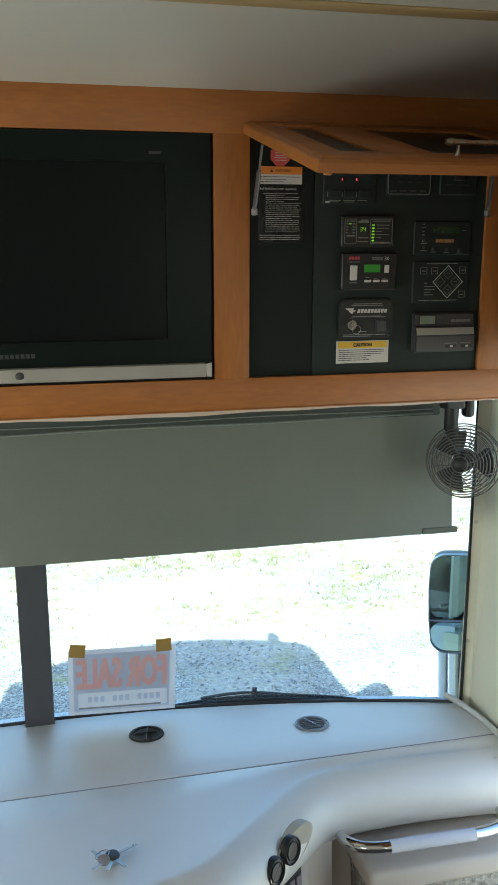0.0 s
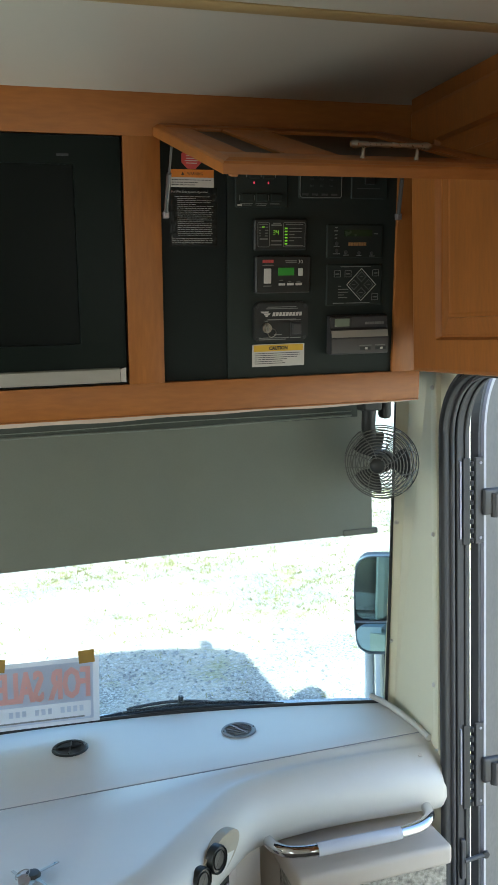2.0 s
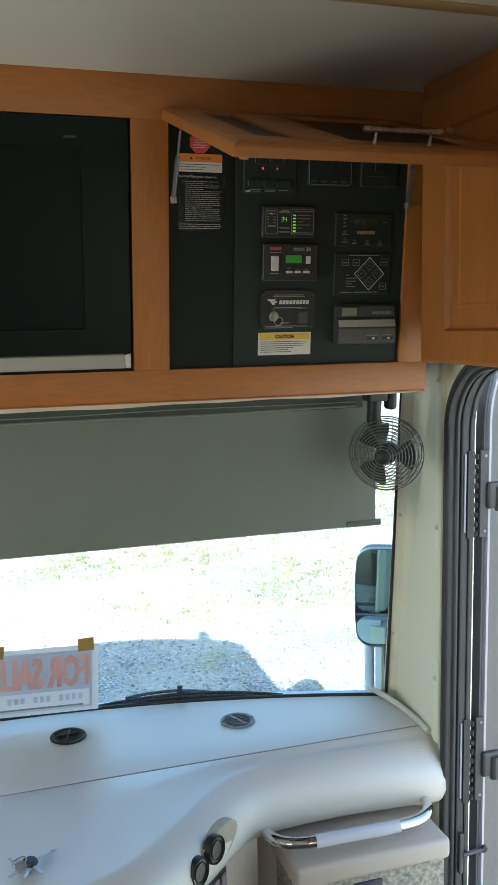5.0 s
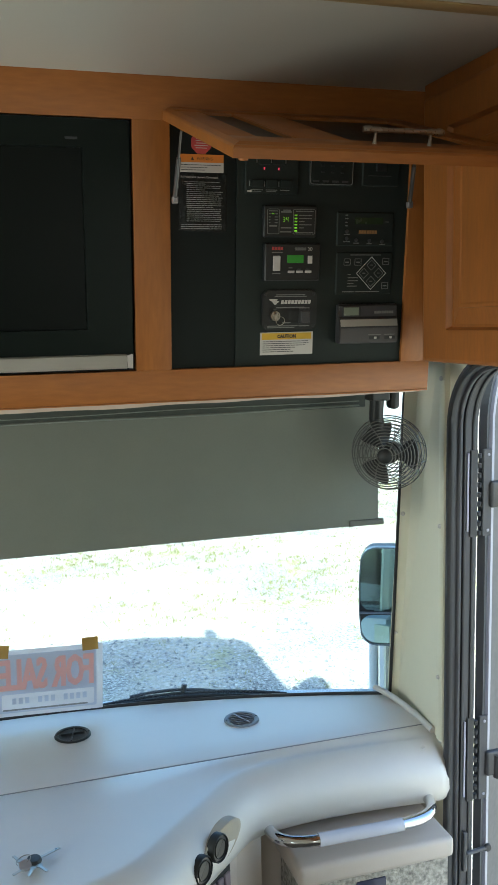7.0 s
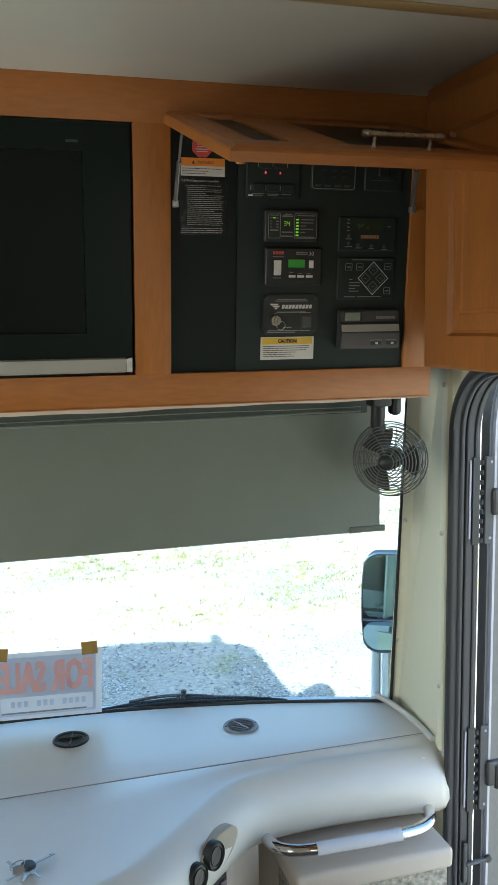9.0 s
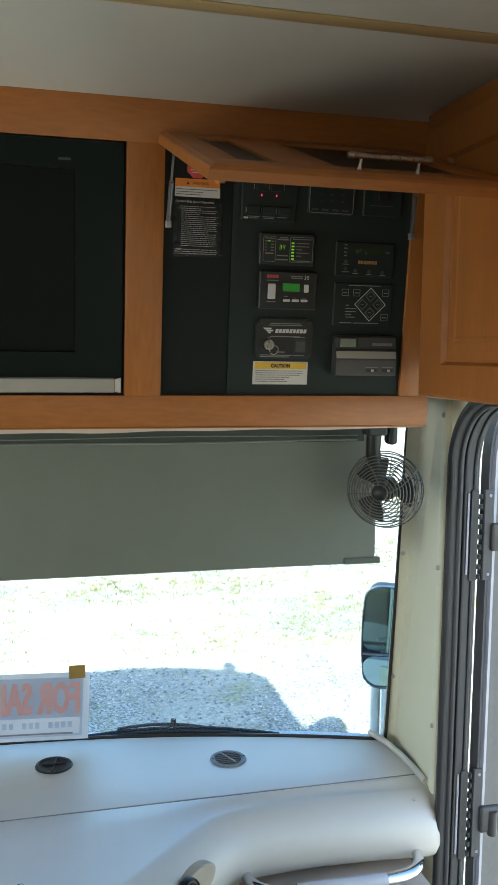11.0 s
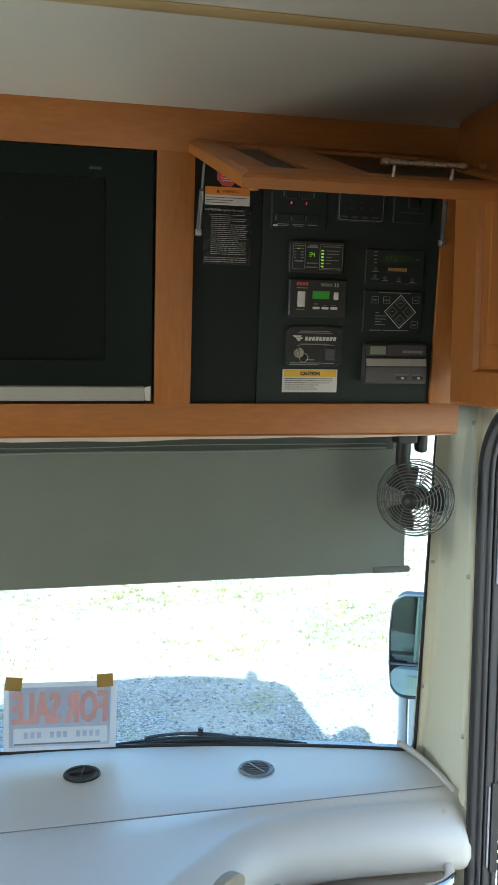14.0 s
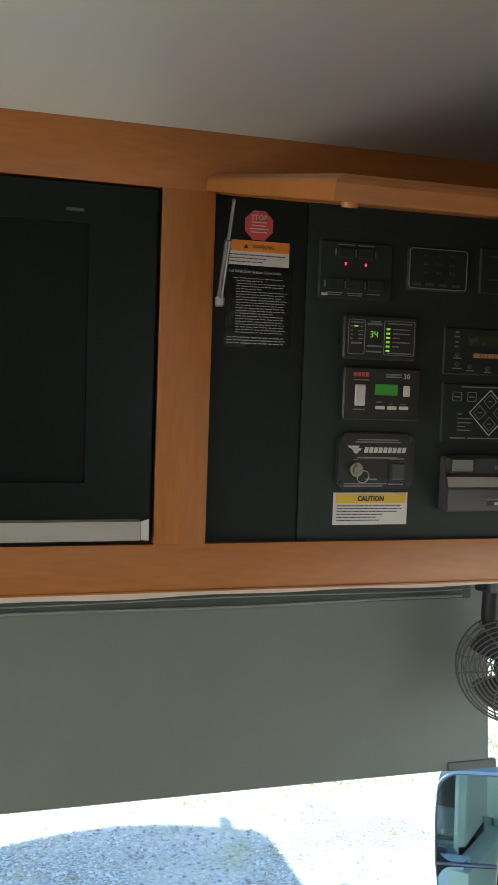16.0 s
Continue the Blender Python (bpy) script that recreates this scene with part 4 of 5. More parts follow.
# stickers on the side sheet
ob = thing("stop_sticker", "red octagonal stop sticker", "sticker", at_face(0.409, 0.395, 0.011))
oct_pts = [(0.0192 * math.cos(radians(22.5 + 45 * k)), 0.0192 * math.sin(radians(22.5 + 45 * k))) for k in range(8)]
part("sheet", prism(oct_pts, -0.0008, 0), RED, ob)
part("lettering", words("STOP", 0, 0.0065, 0.0062, -0.0012, "CENTER", 0.020), LABEL, ob)
part("small_print", bars([(-0.010, 0.010, 0.003, 0.0042), (-0.009, 0.009, -0.001, 0.0002), (-0.012, 0.012, -0.005, -0.0038), (-0.010, 0.010, -0.009, -0.0078)], -0.0011, -0.0008), LABEL, ob)
ob = thing("warning_sticker", "white warning sticker with an orange heading", "sticker", at_face(0.371, 0.346, 0.011))
part("sheet", box(0, 0.078, -0.0008, 0, 0, 0.0165), LABEL, ob)
part("heading", box(0, 0.078, -0.0009, 0, 0.0165, 0.030), ORANGE, ob)
part("lettering", words("WARNING", 0.030, 0.0205, 0.005, -0.0013, width=0.028), INK, ob)
tri = bmesh.new()
tri.faces.new([tri.verts.new(p) for p in ((0.019, -0.0013, 0.0203), (0.025, -0.0013, 0.0203), (0.022, -0.0013, 0.0258))])
part("triangle", tri, INK, ob)
part("small_print", bars(print_rows(0.002, 0.075, 0.013, 3, 0.0042, 0.0012, 8, 0.4), -0.0011, -0.0008), GREYPL, ob)
ob = thing("instruction_label", "black glossy instruction label with white print", "label", at_face(0.369, 0.246, 0.011))
part("sheet", box(0, 0.086, -0.0006, 0, 0, 0.0995), surface("glossy_black_label", (0.007, 0.009, 0.008), 0.25, scale=(12, 60), amount=(0.3, 0.3), bump=0.6, bump_scale=60, spec=0.22), ob)
part("heading", words("Full Wall Slide System Operation", 0.003, 0.0905, 0.0036, -0.001, width=0.066), LABEL, ob)
part("small_print", bars(print_rows(0.009, 0.079, 0.0845, 21, 0.0033, 0.0009, 5, 0.5, 0.0045) + print_rows(0.003, 0.080, 0.0125, 3, 0.0035, 0.0012, 6, 0.4), -0.0009, -0.0006), WHITE, ob)

# ---- side cabinet over the doorway ----
side = thing("side_cabinet", "cherry wood wall cabinet above the entry door", "cabinet")
part("body", box(0.802, WALL_R - 0.004, -0.6, 1.462, 1.511, ROOF - 0.002, 0.002), WOOD_UP, side)
SWING = Matrix(((0, 1, 0, 0.782), (1, 0, 0, 0), (0, 0, 1, 0), (0, 0, 0, 1)))
for y0, y1 in ((0.87, 1.431), (0.28, 0.85)):
    a0, a1, b0, b1 = y0 + 0.085, y1 - 0.085, 1.565, 1.90
    outer = rounded(y0, y1, 1.509, 1.962, 0.003)
    rows = [[(y, d, z) for y, z in o] for o, d in ((outer, 0.02), (outer, 0.006), (rounded(y0 + 0.002, y1 - 0.002, 1.511, 1.960, 0.003), 0.002),
                                                  (rounded(y0 + 0.007, y1 - 0.007, 1.516, 1.955, 0.003), 0.0), (rounded(a0, a1, b0, b1, 0.003), 0.0),
                                                  (rounded(a0 + 0.005, a1 - 0.005, b0 + 0.005, b1 - 0.005, 0.003), 0.009))]
    leaf = part("door", grid(rows, close=True)[0], WOOD_UP, side)
    leaf.data.transform(SWING)
    rows = []
    for inset, depth in ((0.004, 0.0095), (0.010, 0.010), (0.036, 0.005), (0.0375, 0.002), (0.042, 0.002), (0.045, 0.003)):
        rows.append([(y, depth, z) for y, z in ((a0 + inset, b0 + inset), (a1 - inset, b0 + inset), (a1 - inset, b1 - inset), (a0 + inset, b1 - inset))])
    bm, vs = grid(rows, close=True)
    bm.faces.new(vs[-1])
    panel = part("raised_panel", bm, WOOD_UP, leaf)
    panel.data.transform(SWING)

# ---- window shade ----
shade = thing("window_shade", "dark grey-green roller shade half drawn over the windscreen", "window shade")
part("roller", tube([(-0.95, 1.735, 1.425), (0.80, 1.735, 1.425)], 0.024, 14), SHADE, shade, smooth=60)
rows = []
for y, z in ((1.708, 1.445), (1.703, 1.43), (1.698, 1.405), (1.70, 1.395), (1.699, 1.28), (1.698, 1.1475), (1.6995, 1.1475), (1.702, 1.28), (1.703, 1.40), (1.712, 1.445)):
    rows.append([(x, y + 0.0015 * math.sin(x * 7 + z * 9), z) for x in np.linspace(-0.93, 0.823, 24)])
part("cloth", grid(rows)[0], SHADE, shade, smooth=60)
# dark strip added in place of the less-lit top of the cloth
part("valance", box(-0.93, 0.79, 1.690, 1.694, 1.404, 1.449, 0.001, 1), surface("dark_top_strip", (0.045, 0.058, 0.050), 0.6), shade, "dark green strip for the less-lit top of the cloth")
# fold lines carry the highlight as a pale colour
for dz, r in ((0.0, 0.0022), (0.011, 0.0012)):
    part("fold", tube([(x, 1.6895, 1.4035 + dz + (x + 0.1) * 0.004 + 0.0012 * math.sin(x * 11 + dz * 300)) for x in np.linspace(-0.93, 0.775, 30)], r, 8), FOLD_GLINT, shade, "folded edge with its highlight in the colour", smooth=60)
part("hem_bar", box(-0.945, 0.826, 1.7005, 1.706, 1.148, 1.160, 0.002), SHADE, shade, smooth=40)
part("hem_end", box(0.755, 0.835, 1.694, 1.704, 1.147, 1.160, 0.002), HEM, shade, smooth=40)

# ---- fan under the cabinet ----
fan = thing("dash_fan", "small black wire-caged fan under the cabinet", "fan")
FAN = Vector((0.80, 1.60, 1.318))
AXIS = Vector((-0.585, -0.81, -0.01)).normalized()
ACROSS = Vector((0, 0, 1)).cross(AXIS).normalized()
M = Matrix.Translation(FAN) @ Matrix((ACROSS, AXIS.cross(ACROSS), AXIS)).transposed().to_4x4()
part("mount", box(0.757, 0.797, 1.585, 1.625, 1.425, 1.447, 0.004), PLASTIC, fan)
part("stem", tube([(0.777, 1.605, 1.435), (0.779, 1.615, 1.39), (0.795, 1.625, 1.34)], 0.0145, 12), PLASTIC, fan, smooth=60)
part("motor", moved(lathe([(0, -0.075), (0.010, -0.073), (0.018, -0.045), (0.024, -0.02), (0.022, 0.0)], 18), M), PLASTIC, fan, smooth=50)
hub = part("hub", moved(lathe([(0.016, -0.004), (0.016, 0.014), (0.010, 0.018), (0, 0.019)], 18), M), PLASTIC, fan, smooth=50)
for k in range(3):
    a = 2 * math.pi * k / 3 - 0.02
    rows = []
    for r in np.linspace(0.014, 0.062, 6):
        w = 0.35 + 0.25 * math.sin((r - 0.014) / 0.054 * 2.4)
        rows.append([(r * math.cos(a + s * w), r * math.sin(a + s * w), 0.006 + 0.012 * s) for s in (-1, -0.4, 0.3, 1)])
    rows += [[(x, y, z - 0.0015) for x, y, z in r] for r in rows[::-1]] + [rows[0]]
    part("blade", moved(grid(rows)[0], M), PLASTIC, hub, smooth=60)
cage = bmesh.new()
R = 0.0755


def cage_height(r):
    return 0.048 * max(0.0, 1 - (r / R) ** 3.2) ** 0.5


for side_z in (1, -1):
    for r in np.linspace(0.016, R, 11 if side_z > 0 else 9):
        z = side_z * cage_height(r) * (1.0 if side_z > 0 else 0.95)
        tube([M @ Vector((r * math.cos(a), r * math.sin(a), z)) for a in np.linspace(0, 2 * math.pi, 37)[:-1]], 0.0012, 5, cage, closed=True)
    for k in range(8):
        a = 2 * math.pi * k / 8
        tube([M @ Vector((r * math.cos(a + 0.6 * r / R * side_z), r * math.sin(a + 0.6 * r / R * side_z), side_z * cage_height(r))) for r in np.linspace(0.01, R, 7)], 0.0011, 5, cage)
part("cage", cage, WIRE_GREY, fan, "black wire cage")
part("badge", moved(lathe([(0, 0.051), (0.013, 0.050), (0.016, 0.046)], 16), M), PLASTIC, fan, smooth=60)
ob = thing("camera_pod", "small dark pod fixed behind the fan", "sensor")
part("shell", box(0.806, 0.826, 1.60, 1.63, 1.405, 1.447, 0.008, 3), PLASTIC, ob, smooth=50)

# ---- dashboard ----
dash = thing("dashboard", "pale grey padded vinyl dashboard with a rolled edge", "dashboard")
bm = bmesh.new()
SEAM = 1.79
rows = []
for k in np.linspace(0, 1, 9):
    row = []
    for x in np.linspace(-1.14, 0.988, 36):
        y = SEAM + k * (screen_y(x, DASH) - 0.002 - SEAM)
        row.append((x, y, DASH - (0.0 if k else 0.004) - 0.004 * k))
    rows.append(row)
edge_rows = [[(x, SEAM - o, DASH - h) for x, _, _ in rows[0]] for o, h in ((0.001, 0.030), (0.001, 0.008), (0.0005, 0.0055))]
rows = edge_rows + rows
rows.append([(x, y, DASH - 0.05) for x, y, _ in rows[-1]])
part("top_pad", grid(rows)[0], VINYL, dash, smooth=60)

CREASE = [(1.000, 1.743), (0.96, 1.747), (0.85, 1.757), (0.72, 1.763), (0.60, 1.757), (0.52, 1.742), (0.46, 1.71), (0.40, 1.654), (0.345, 1.600), (0.29, 1.547), (0.225, 1.492), (0.14, 1.457), (0.0, 1.435), (-0.3, 1.42), (-1.14, 1.42)]
crease = [Vector((p.x, p.y)) for p in smooth_path([(x, y, 0) for x, y in CREASE], 5)]
PROFILE = [(0.0, 0.6145), (0.012, 0.6135), (0.03, 0.604), (0.05, 0.590), (0.067, 0.568), (0.076, 0.543), (0.077, 0.518), (0.070, 0.497), (0.055, 0.483), (0.03, 0.477), (-0.02, 0.475)]
rows = []
for i, p in enumerate(crease):
    d = (crease[min(i + 1, len(crease) - 1)] - crease[max(i - 1, 0)]).normalized()
    n = Vector((-d.y, d.x))
    if n.y > 0:
        n = -n
    end = max(0.0, (p.x - 0.972) / 0.028)
    row = [(p.x, SEAM - 0.004 + (p.y - SEAM + 0.004) * k, 0.6255 - 0.013 * k - (0.004 if k == 0 else 0)) for k in (0.3, 0.6, 0.92)]
    row = [(p.x, SEAM - 0.0035, 0.6205), (p.x, SEAM - 0.004, 0.6245), (p.x, SEAM - 0.0065, 0.6255)] + row
    for o, z in PROFILE:
        q = p + n * o * (1 - 0.14 * end ** 2)
        zz = 0.55 + (z - 0.55) * (1 - 0.10 * end ** 2) - 0.003 * end
        row.append((min(q.x, 1.0), q.y, zz))
    rows.append(row)
bm, vs = grid(rows)
bm.faces.new(vs[0])
body = part("rolled_edge", bm, VINYL, dash, smooth=60)
# dark strip laid over the lit lip, for the groove's shade
part("seam_strip", tube([(x, SEAM - 0.0022, 0.6247) for x in np.linspace(-1.13, 0.985, 12)], 0.0013, 6), GROOVE, dash, "thin blue-grey seam line")

part("screw_cap", moved(lathe([(0, 0.003), (0.0045, 0.0025), (0.005, -0.002)], 12), Matrix.Translation((0.945, 1.719, 0.6045)) @ pose(0, 0, 0, 20)), LABEL, dash, "pale screw cap", smooth=60)
low = bmesh.new()
outline = [(0.988, 1.775), (0.552, 1.775), (0.545, 1.705), (0.48, 1.672), (0.42, 1.622), (0.36, 1.568), (0.30, 1.515), (0.22, 1.455), (0.12, 1.42), (-1.14, 1.40), (-1.14, 1.95), (0.988, 1.95)]
grid([[(x, y, z) for x, y in outline] for z in (0.49, 0.25, 0.0)], low, close=True)
part("lower_panel", low, VINYL_LOW, dash)
line = smooth_path([(0.952, 1.988, DASH + 0.010), (0.972, 1.93, DASH + 0.006), (0.984, 1.84, DASH + 0.002), (0.990, 1.752, DASH - 0.006)], 5)
part("corner_gasket", tube([p + Vector((-0.002, 0, 0.001)) for p in line], 0.0075, 10), VINYL, dash, "folded vinyl edge at the corner post", smooth=60)


def round_vent(x, y, r, opened):
    """Round louvred vent lying in the dashboard's top."""
    v = thing("defrost_vent", "round dark plastic air vent set in the dashboard", "vent", pose(x, y, DASH - 0.0012), group="dashboard vents")
    part("rim", lathe([(r * 0.76, -0.004), (r * 0.78, 0.002), (r * 0.88, 0.0035), (r * 0.97, 0.0025), (r, 0.0)], 32), VENT if not opened else PLASTIC, v, smooth=60)
    part("well", lathe([(0, -0.0005), (r * 0.73, -0.0003)], 32), INK, v)
    if not opened:
        for k in range(6):
            yy = -r * 0.55 + k * r * 0.22
            half = math.sqrt((r * 0.7) ** 2 - yy * yy)
            part("slat", moved(box(-half, half, -0.0008, 0.0008, -0.0025, 0.0025), Matrix.Translation((0, yy, 0.0025)) @ pose(0, 0, 0, 35)), VENT, v)
        part("bar", moved(box(-0.002, 0.002, -r * 0.7, r * 0.7, 0.003, 0.005), pose(0, 0, 0, 0, 0, 25)), VENT, v)
    else:
        part("bar", moved(box(-0.0015, 0.0015, -r * 0.7, r * 0.7, 0.0, 0.003), pose(0, 0, 0, 0, 0, -12)), GREYPL, v)
        part("flap", moved(box(-r * 0.62, r * 0.62, -0.001, 0.001, -0.0025, 0.004), pose(0, 0.006, 0.001, 50)), PLASTIC, v)
    for sx in (-1, 1):
        part("screw", moved(lathe([(0, 0.0015), (0.0022, 0.001), (0.0025, 0)], 8), Matrix.Translation((sx * r * 0.87, 0, 0.0045))), RUBBER, v)
    return v


round_vent(0.178, 2.004, 0.043, True)
round_vent(0.577, 1.948, 0.043, False)

# ---- grab handle, box, keys ----
grab = thing("grab_handle", "chrome grab handle with a pale grip under the dashboard", "handle")
path = smooth_path([(0.568, 1.776, 0.497), (0.555, 1.70, 0.503), (0.563, 1.640, 0.505), (0.61, 1.609, 0.505), (0.72, 1.603, 0.505), (0.85, 1.601, 0.506), (0.91, 1.622, 0.507), (0.938, 1.685, 0.503), (0.938, 1.776, 0.497)], 6)
part("bar", tube(path, 0.0125, 14), CHROME, grab, smooth=60)
part("grip", tube([p for p in path if 0.628 < p.x < 0.835 and p.y < 1.62], 0.0142, 16), GRIP, grab, "pale translucent grip sleeve", smooth=60)
for x, z in ((0.568, 0.497), (0.938, 0.497)):
    part("flange", moved(lathe([(0.026, 0.0), (0.024, 0.006), (0.014, 0.009)], 18), Matrix.Translation((x, 1.775, z)) @ pose(0, 0, 0, 90)), CHROME, grab, smooth=50)
cover = thing("step_box", "cream padded box with speckled carpet front beside the doorway", "box")
part("carpet_front", box(0.612, 0.945, 1.602, 1.77, 0.0, 0.43), TWEED, cover)
part("padded_lid", box(0.590, 0.953, 1.585, 1.772, 0.412, 0.460, 0.012, 4), VINYL_LOW, cover, smooth=45)

pull = part("pull_recess", box(0.725, 0.795, 1.598, 1.606, 0.335, 0.392, 0.004, 2), surface("navy_plastic", (0.03, 0.035, 0.075), 0.4), cover, "dark blue recessed pull", smooth=40)
part("latch", box(0.742, 0.778, 1.5955, 1.6, 0.352, 0.375, 0.002, 2), GREYPL, pull, smooth=40)

keys = thing("key_bunch", "bunch of keys with a dark fob lying on the dashboard", "keys", pose(0.054, 1.532, 0.622, 0, 0, 0))
part("fob", moved(lathe([(0, 0.011), (0.012, 0.010), (0.015, 0.005), (0.013, 0.0), (0, 0)], 18), Matrix.Translation((0.006, 0, 0.0))), PLASTIC, keys, smooth=50)
part("disc", moved(lathe([(0, 0.003), (0.011, 0.0025), (0.012, 0)], 16), Matrix.Translation((-0.010, -0.012, 0.006)) @ pose(0, 0, 0, 25)), STEEL, keys, smooth=50)
part("ring", tube([(-0.012 + 0.013 * math.cos(a), 0.003 + 0.013 * math.sin(a), 0.008 + 0.004 * math.cos(a)) for a in np.linspace(0, 2 * math.pi, 24)[:-1]], 0.001, 6, closed=True), NICKEL, keys)
for x, y, a, ln in ((0.015, 0.006, 28, 0.045), (-0.014, -0.018, 215, 0.022), (0.002, -0.022, 250, 0.022), (0.016, -0.02, 300, 0.022), (-0.02, 0.012, 120, 0.018)):
    m = Matrix.Translation((x, y, 0.004)) @ pose(0, 0, 0, 0, 0, a)
    k = part("key", moved(box(0.0, ln, -0.003, 0.003, -0.001, 0.001, 0.0005, 1), m), BRASS, keys)
    part("key_head", moved(box(-0.008, 0.002, -0.006, 0.006, -0.0012, 0.0012, 0.001, 1), m), BRASS, k)

# round outlets on the turned end of the roll
OUT = Vector((0.64, -0.74, 0.08)).normalized()
side_axis = Vector((0.74, 0.64, 0.0)).normalized()
up_axis = OUT.cross(side_axis).normalized()
if up_axis.z < 0:
    up_axis = -up_axis
frame_m = Matrix((side_axis, up_axis, OUT)).transposed().to_4x4()
pod = part("outlet_pod", moved(lathe([(0.0, 0.001), (0.84, 0.0015), (0.92, 0.003), (0.97, 0.0015), (1.0, -0.03)], 40),
                               Matrix.Translation((0.4195, 1.5745, 0.5525)) @ frame_m @ pose(0, 0, 0, 0, 0, 12) @ Matrix.Diagonal((0.080, 0.0355, 1, 1))), surface("tan_vinyl_pod", (0.42, 0.37, 0.29), 0.5), dash, "oval beige surround of the outlets", smooth=50)
for px, py, pz in ((0.4137, 1.5565, 0.563), (0.3714, 1.5207, 0.547)):
    m = Matrix.Translation((px, py, pz)) @ frame_m
    v = thing("air_outlet", "round black swivelling air outlet in the dashboard", "vent", m, group="air outlets")
    part("rim", lathe([(0.0235, -0.014), (0.024, 0.002), (0.0255, 0.0045), (0.0275, 0.003), (0.0285, -0.012)], 28), PLASTIC, v, smooth=60)
    part("inner_ring", lathe([(0.0175, 0.0015), (0.0185, 0.004), (0.0195, 0.0015)], 28), PLASTIC, v, smooth=60)
    part("ball", lathe([(0, 0.002), (0.012, 0.0018), (0.025, 0.0012)], 24), OUTLET, v, smooth=60)
    part("vane", moved(box(-0.0165, 0.0165, -0.0006, 0.0006, 0.001, 0.0022), pose(0, 0, 0, 0, 0, 40)), OUTLET, v)
gauge = thing("switch_plate", "dark switch plate with worn pinkish rockers below the outlets", "switch panel", Matrix.Translation((0.432, 1.628, 0.435)) @ Matrix((side_axis, -OUT, Vector((0, 0, 1)))).transposed().to_4x4())
part("plate", box(-0.055, 0.03, -0.006, 0.004, -0.07, 0.032, 0.002), PLASTIC, gauge)
for k in range(3):
    part("rocker", box(-0.048 + 0.025 * k, -0.028 + 0.025 * k, -0.012, -0.006, -0.045, 0.022, 0.003), surface("worn_rocker", (0.20, 0.15, 0.17), 0.4), gauge)

# ---- sign in the windscreen ----
tilt = math.degrees(math.atan(0.15))
SIGN = pose(0, 2.107, 0.652, tilt, 0, -2.5) @ pose(0, 0, 0, 0, 1.5, 0)
sign = thing("sale_sign", "paper for-sale sign taped to the windscreen, seen from behind", "sign", SIGN)
W, H = 0.262, 0.178
part("card", box(0, W, 0, 0.0008, 0, H), PAPER, sign)
part("blue_panel", ring_outline(rounded(0.012, W - 0.015, 0.010, H - 0.012, 0.004), rounded(0.022, W - 0.021, 0.016, 0.060, 0.004), -0.0006, 0.0), INK_BLUE, sign)
bm = words("FOR SALE", 0, 0, 0.072, 0, width=0.218, bold=0.002)
zs = [v.co.z for v in bm.verts]
for v in bm.verts:
    v.co = Vector((W - 0.021 - v.co.x, -0.0011, 0.070 + (v.co.z - min(zs)) / (max(zs) - min(zs)) * 0.085))
strokes = [f for f in bm.faces]
for dx, dy in ((-0.0022, -0.0002), (0.0022, -0.0004)):
    more = bmesh.ops.duplicate(bm, geom=strokes)["geom"]
    for v in more:
        if isinstance(v, bmesh.types.BMVert):
            v.co += Vector((dx, dy, 0))
part("lettering", bm, INK_RED, sign)
for k in range(12):
    if k not in (3, 7):
        part("number_bar", bars([(0.046 + 0.0152 * k, 0.0555 + 0.0152 * k, 0.033, 0.049)], -0.0006, 0), INK_BLUE, sign)
part("rule", bars([(0.024, 0.225, 0.016, 0.020)], -0.0014, -0.0006), INK_GREY, sign)
for x, a in ((0.0, 6), (0.212, -3)):
    part("tape", moved(box(0, 0.038, -0.0022, -0.0014, 0, 0.034), pose(x + 0.002, 0, H - 0.016, 0, a, 0)), TAPE, sign, "piece of brown packing tape")

# ---- outside: wiper, mirror ----
wiper = thing("wiper", "black windscreen wiper lying along the glass", "wiper")


def on_glass(x, z, off=0.02):
    return (x, screen_y(x, z) + off + 0.012, z)


part("blade", tube([on_glass(x, 0.604 + 0.026 * math.sin(max(0.0, (x - 0.16) / 0.66) * math.pi) * (1 if x < 0.82 else 0), 0.010) for x in np.linspace(0.14, 0.86, 18)],
                   [0.003 + 0.003 * math.sin(math.pi * k / 17) for k in range(18)], 8), RUBBER, wiper)
part("arm", tube([on_glass(x, 0.608 + 0.026 * math.sin((x - 0.2) / 0.6 * math.pi), 0.024) for x in np.linspace(0.20, 0.74, 14)], 0.005, 8), RUBBER, wiper)
part("spring", tube([on_glass(x, 0.624 + 0.018 * math.sin((x - 0.3) / 0.3 * math.pi), 0.03) for x in np.linspace(0.34, 0.56, 8)], 0.0045, 6), JAMB, wiper)
part("pivot", tube([on_glass(0.475, 0.638, 0.02), on_glass(0.478, 0.658, 0.026)], 0.007, 8), RUBBER, wiper)
part("cowl", tube([on_glass(x, 0.596, 0.022) for x in np.linspace(-1.0, 0.97, 20)], 0.014, 6), RUBBER, wiper)

mirror = thing("side_mirror", "large outside mirror in a dark housing, angled to the driver", "mirror", pose(1.017, 2.24, 0, 0, 0, -24))
MW, MZ0, MZ1 = 0.21, 0.655, 0.945


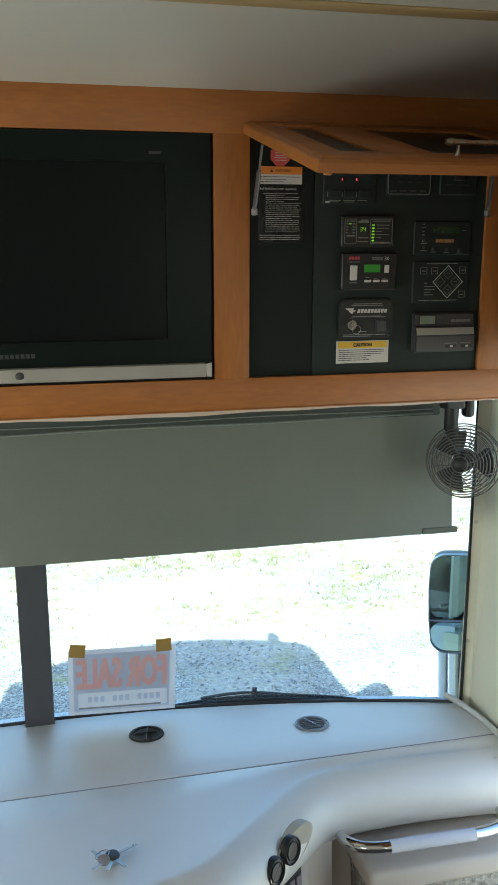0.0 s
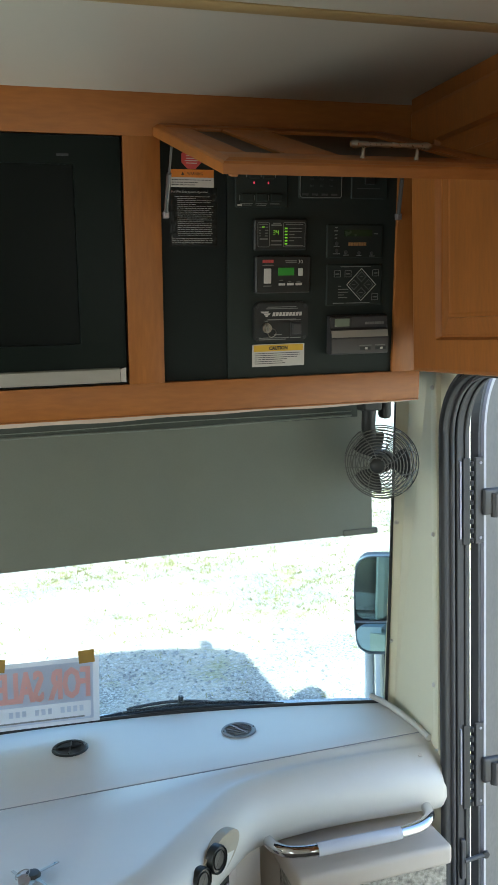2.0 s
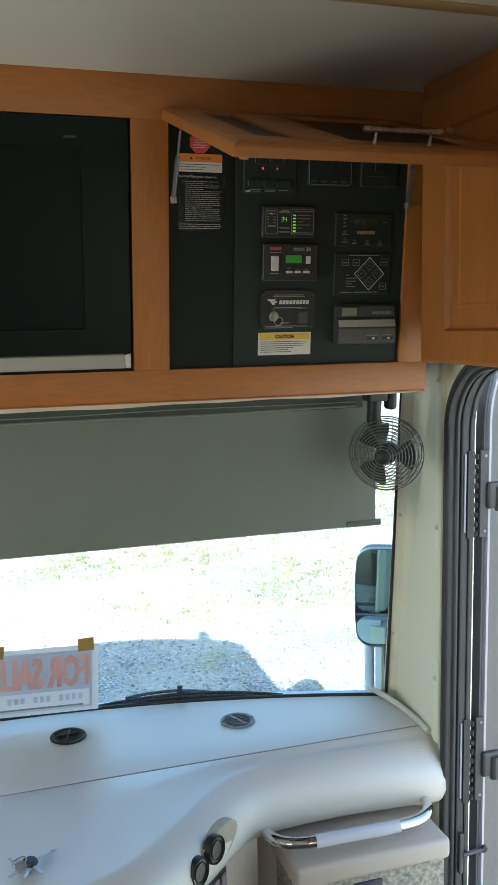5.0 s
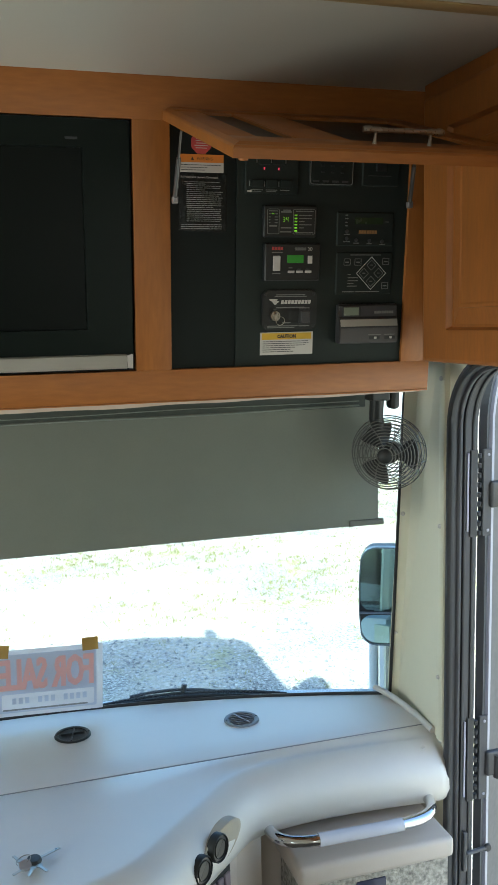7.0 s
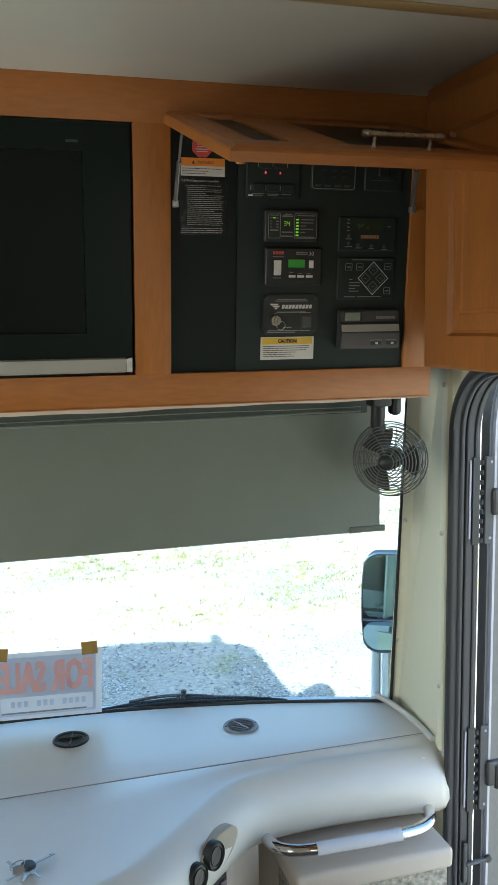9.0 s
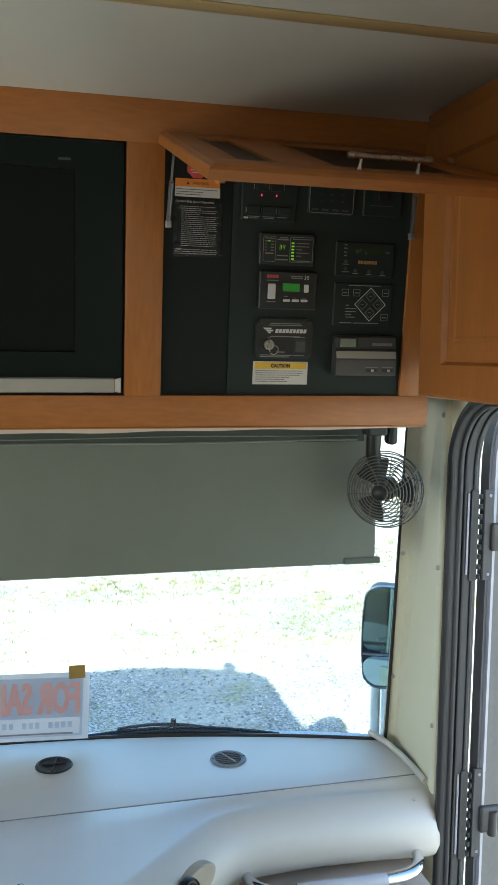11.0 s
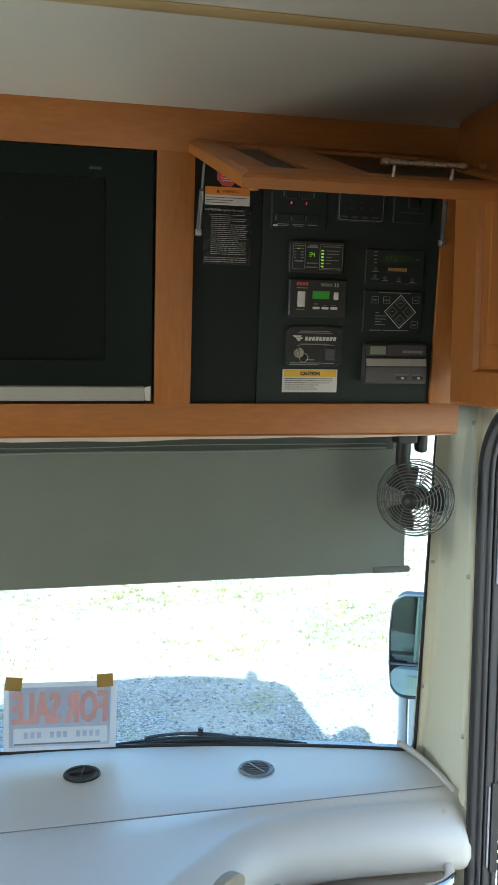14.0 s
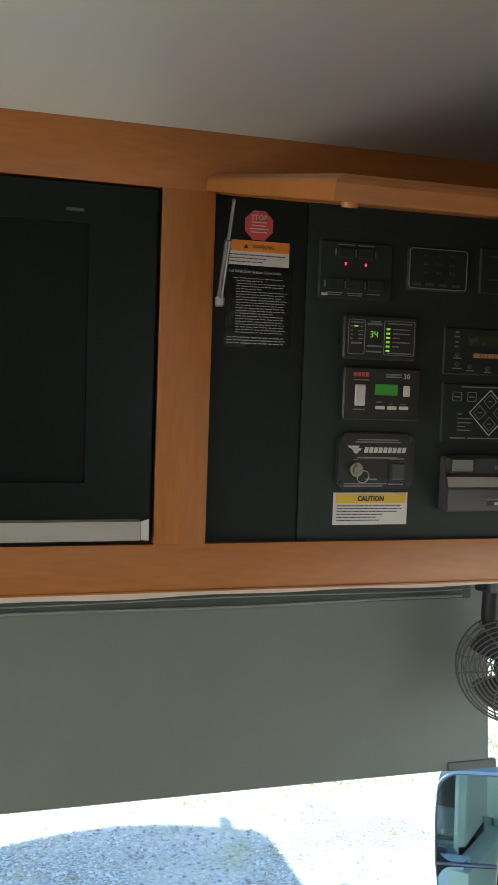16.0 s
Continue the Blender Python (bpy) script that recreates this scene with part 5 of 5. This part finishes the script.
def glass_outline(inset, z0=MZ0, z1=MZ1, r=0.04):
    """Rounded outline whose outer side bows a little."""
    pts = rounded(inset, MW - inset, z0 + inset, z1 - inset, r - inset, 6)
    pts.insert(14, (inset, z0 + (z1 - z0) * 0.33))
    pts.insert(14, (inset, z0 + (z1 - z0) * 0.66))
    mid, half = (MZ0 + MZ1) / 2, (MZ1 - MZ0) / 2
    return [(x + (0.012 * ((z - mid) / half) ** 2 if x < MW / 2 else 0), z) for x, z in pts]


part("rim", ring_outline(glass_outline(0), glass_outline(0.003), 0, 0.02), VENT, mirror)
part("housing", prism(glass_outline(0.010), 0.02, 0.09), JAMB, mirror)
part("flat_glass", prism(rounded(0.006, MW - 0.004, 0.755, MZ1 - 0.004, 0.036, 6), 0.006, 0.012), MIRROR, mirror)
part("bow_glass", prism(rounded(0.006, MW - 0.004, MZ0 + 0.004, 0.744, 0.034, 6), 0.008, 0.014), MIRROR, mirror)
part("backing", prism(glass_outline(0.003), 0.015, 0.019), JAMB, mirror)
part("divider", box(0.003, MW - 0.003, 0.003, 0.014, 0.747, 0.752, 0.002), LEAF, mirror)
part("arm", box(0.055, 0.10, 0.02, 0.06, 0.30, 0.66, 0.012, 3), CHROME, mirror, smooth=50)
part("arm_cover", box(0.03, 0.055, 0.03, 0.07, 0.30, 0.66, 0.008, 2), WHITE_PAINT, mirror, smooth=50)
part("arm_foot", box(-0.02, 0.11, -0.18, 0.07, 0.24, 0.32, 0.02, 3), WHITE_PAINT, mirror, smooth=50)

# dashboard group, windscreen: shrunk 4 percent towards the camera's eye to fit its view
TO_EYE = Matrix.Translation((0.03, 0.0, 1.58)) @ Matrix.Diagonal((0.96, 0.96, 0.96, 1)) @ Matrix.Translation((-0.03, 0.0, -1.58))
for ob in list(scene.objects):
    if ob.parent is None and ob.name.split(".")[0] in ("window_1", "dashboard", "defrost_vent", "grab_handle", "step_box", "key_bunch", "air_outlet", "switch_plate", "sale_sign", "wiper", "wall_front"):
        ob.matrix_basis = TO_EYE @ ob.matrix_basis
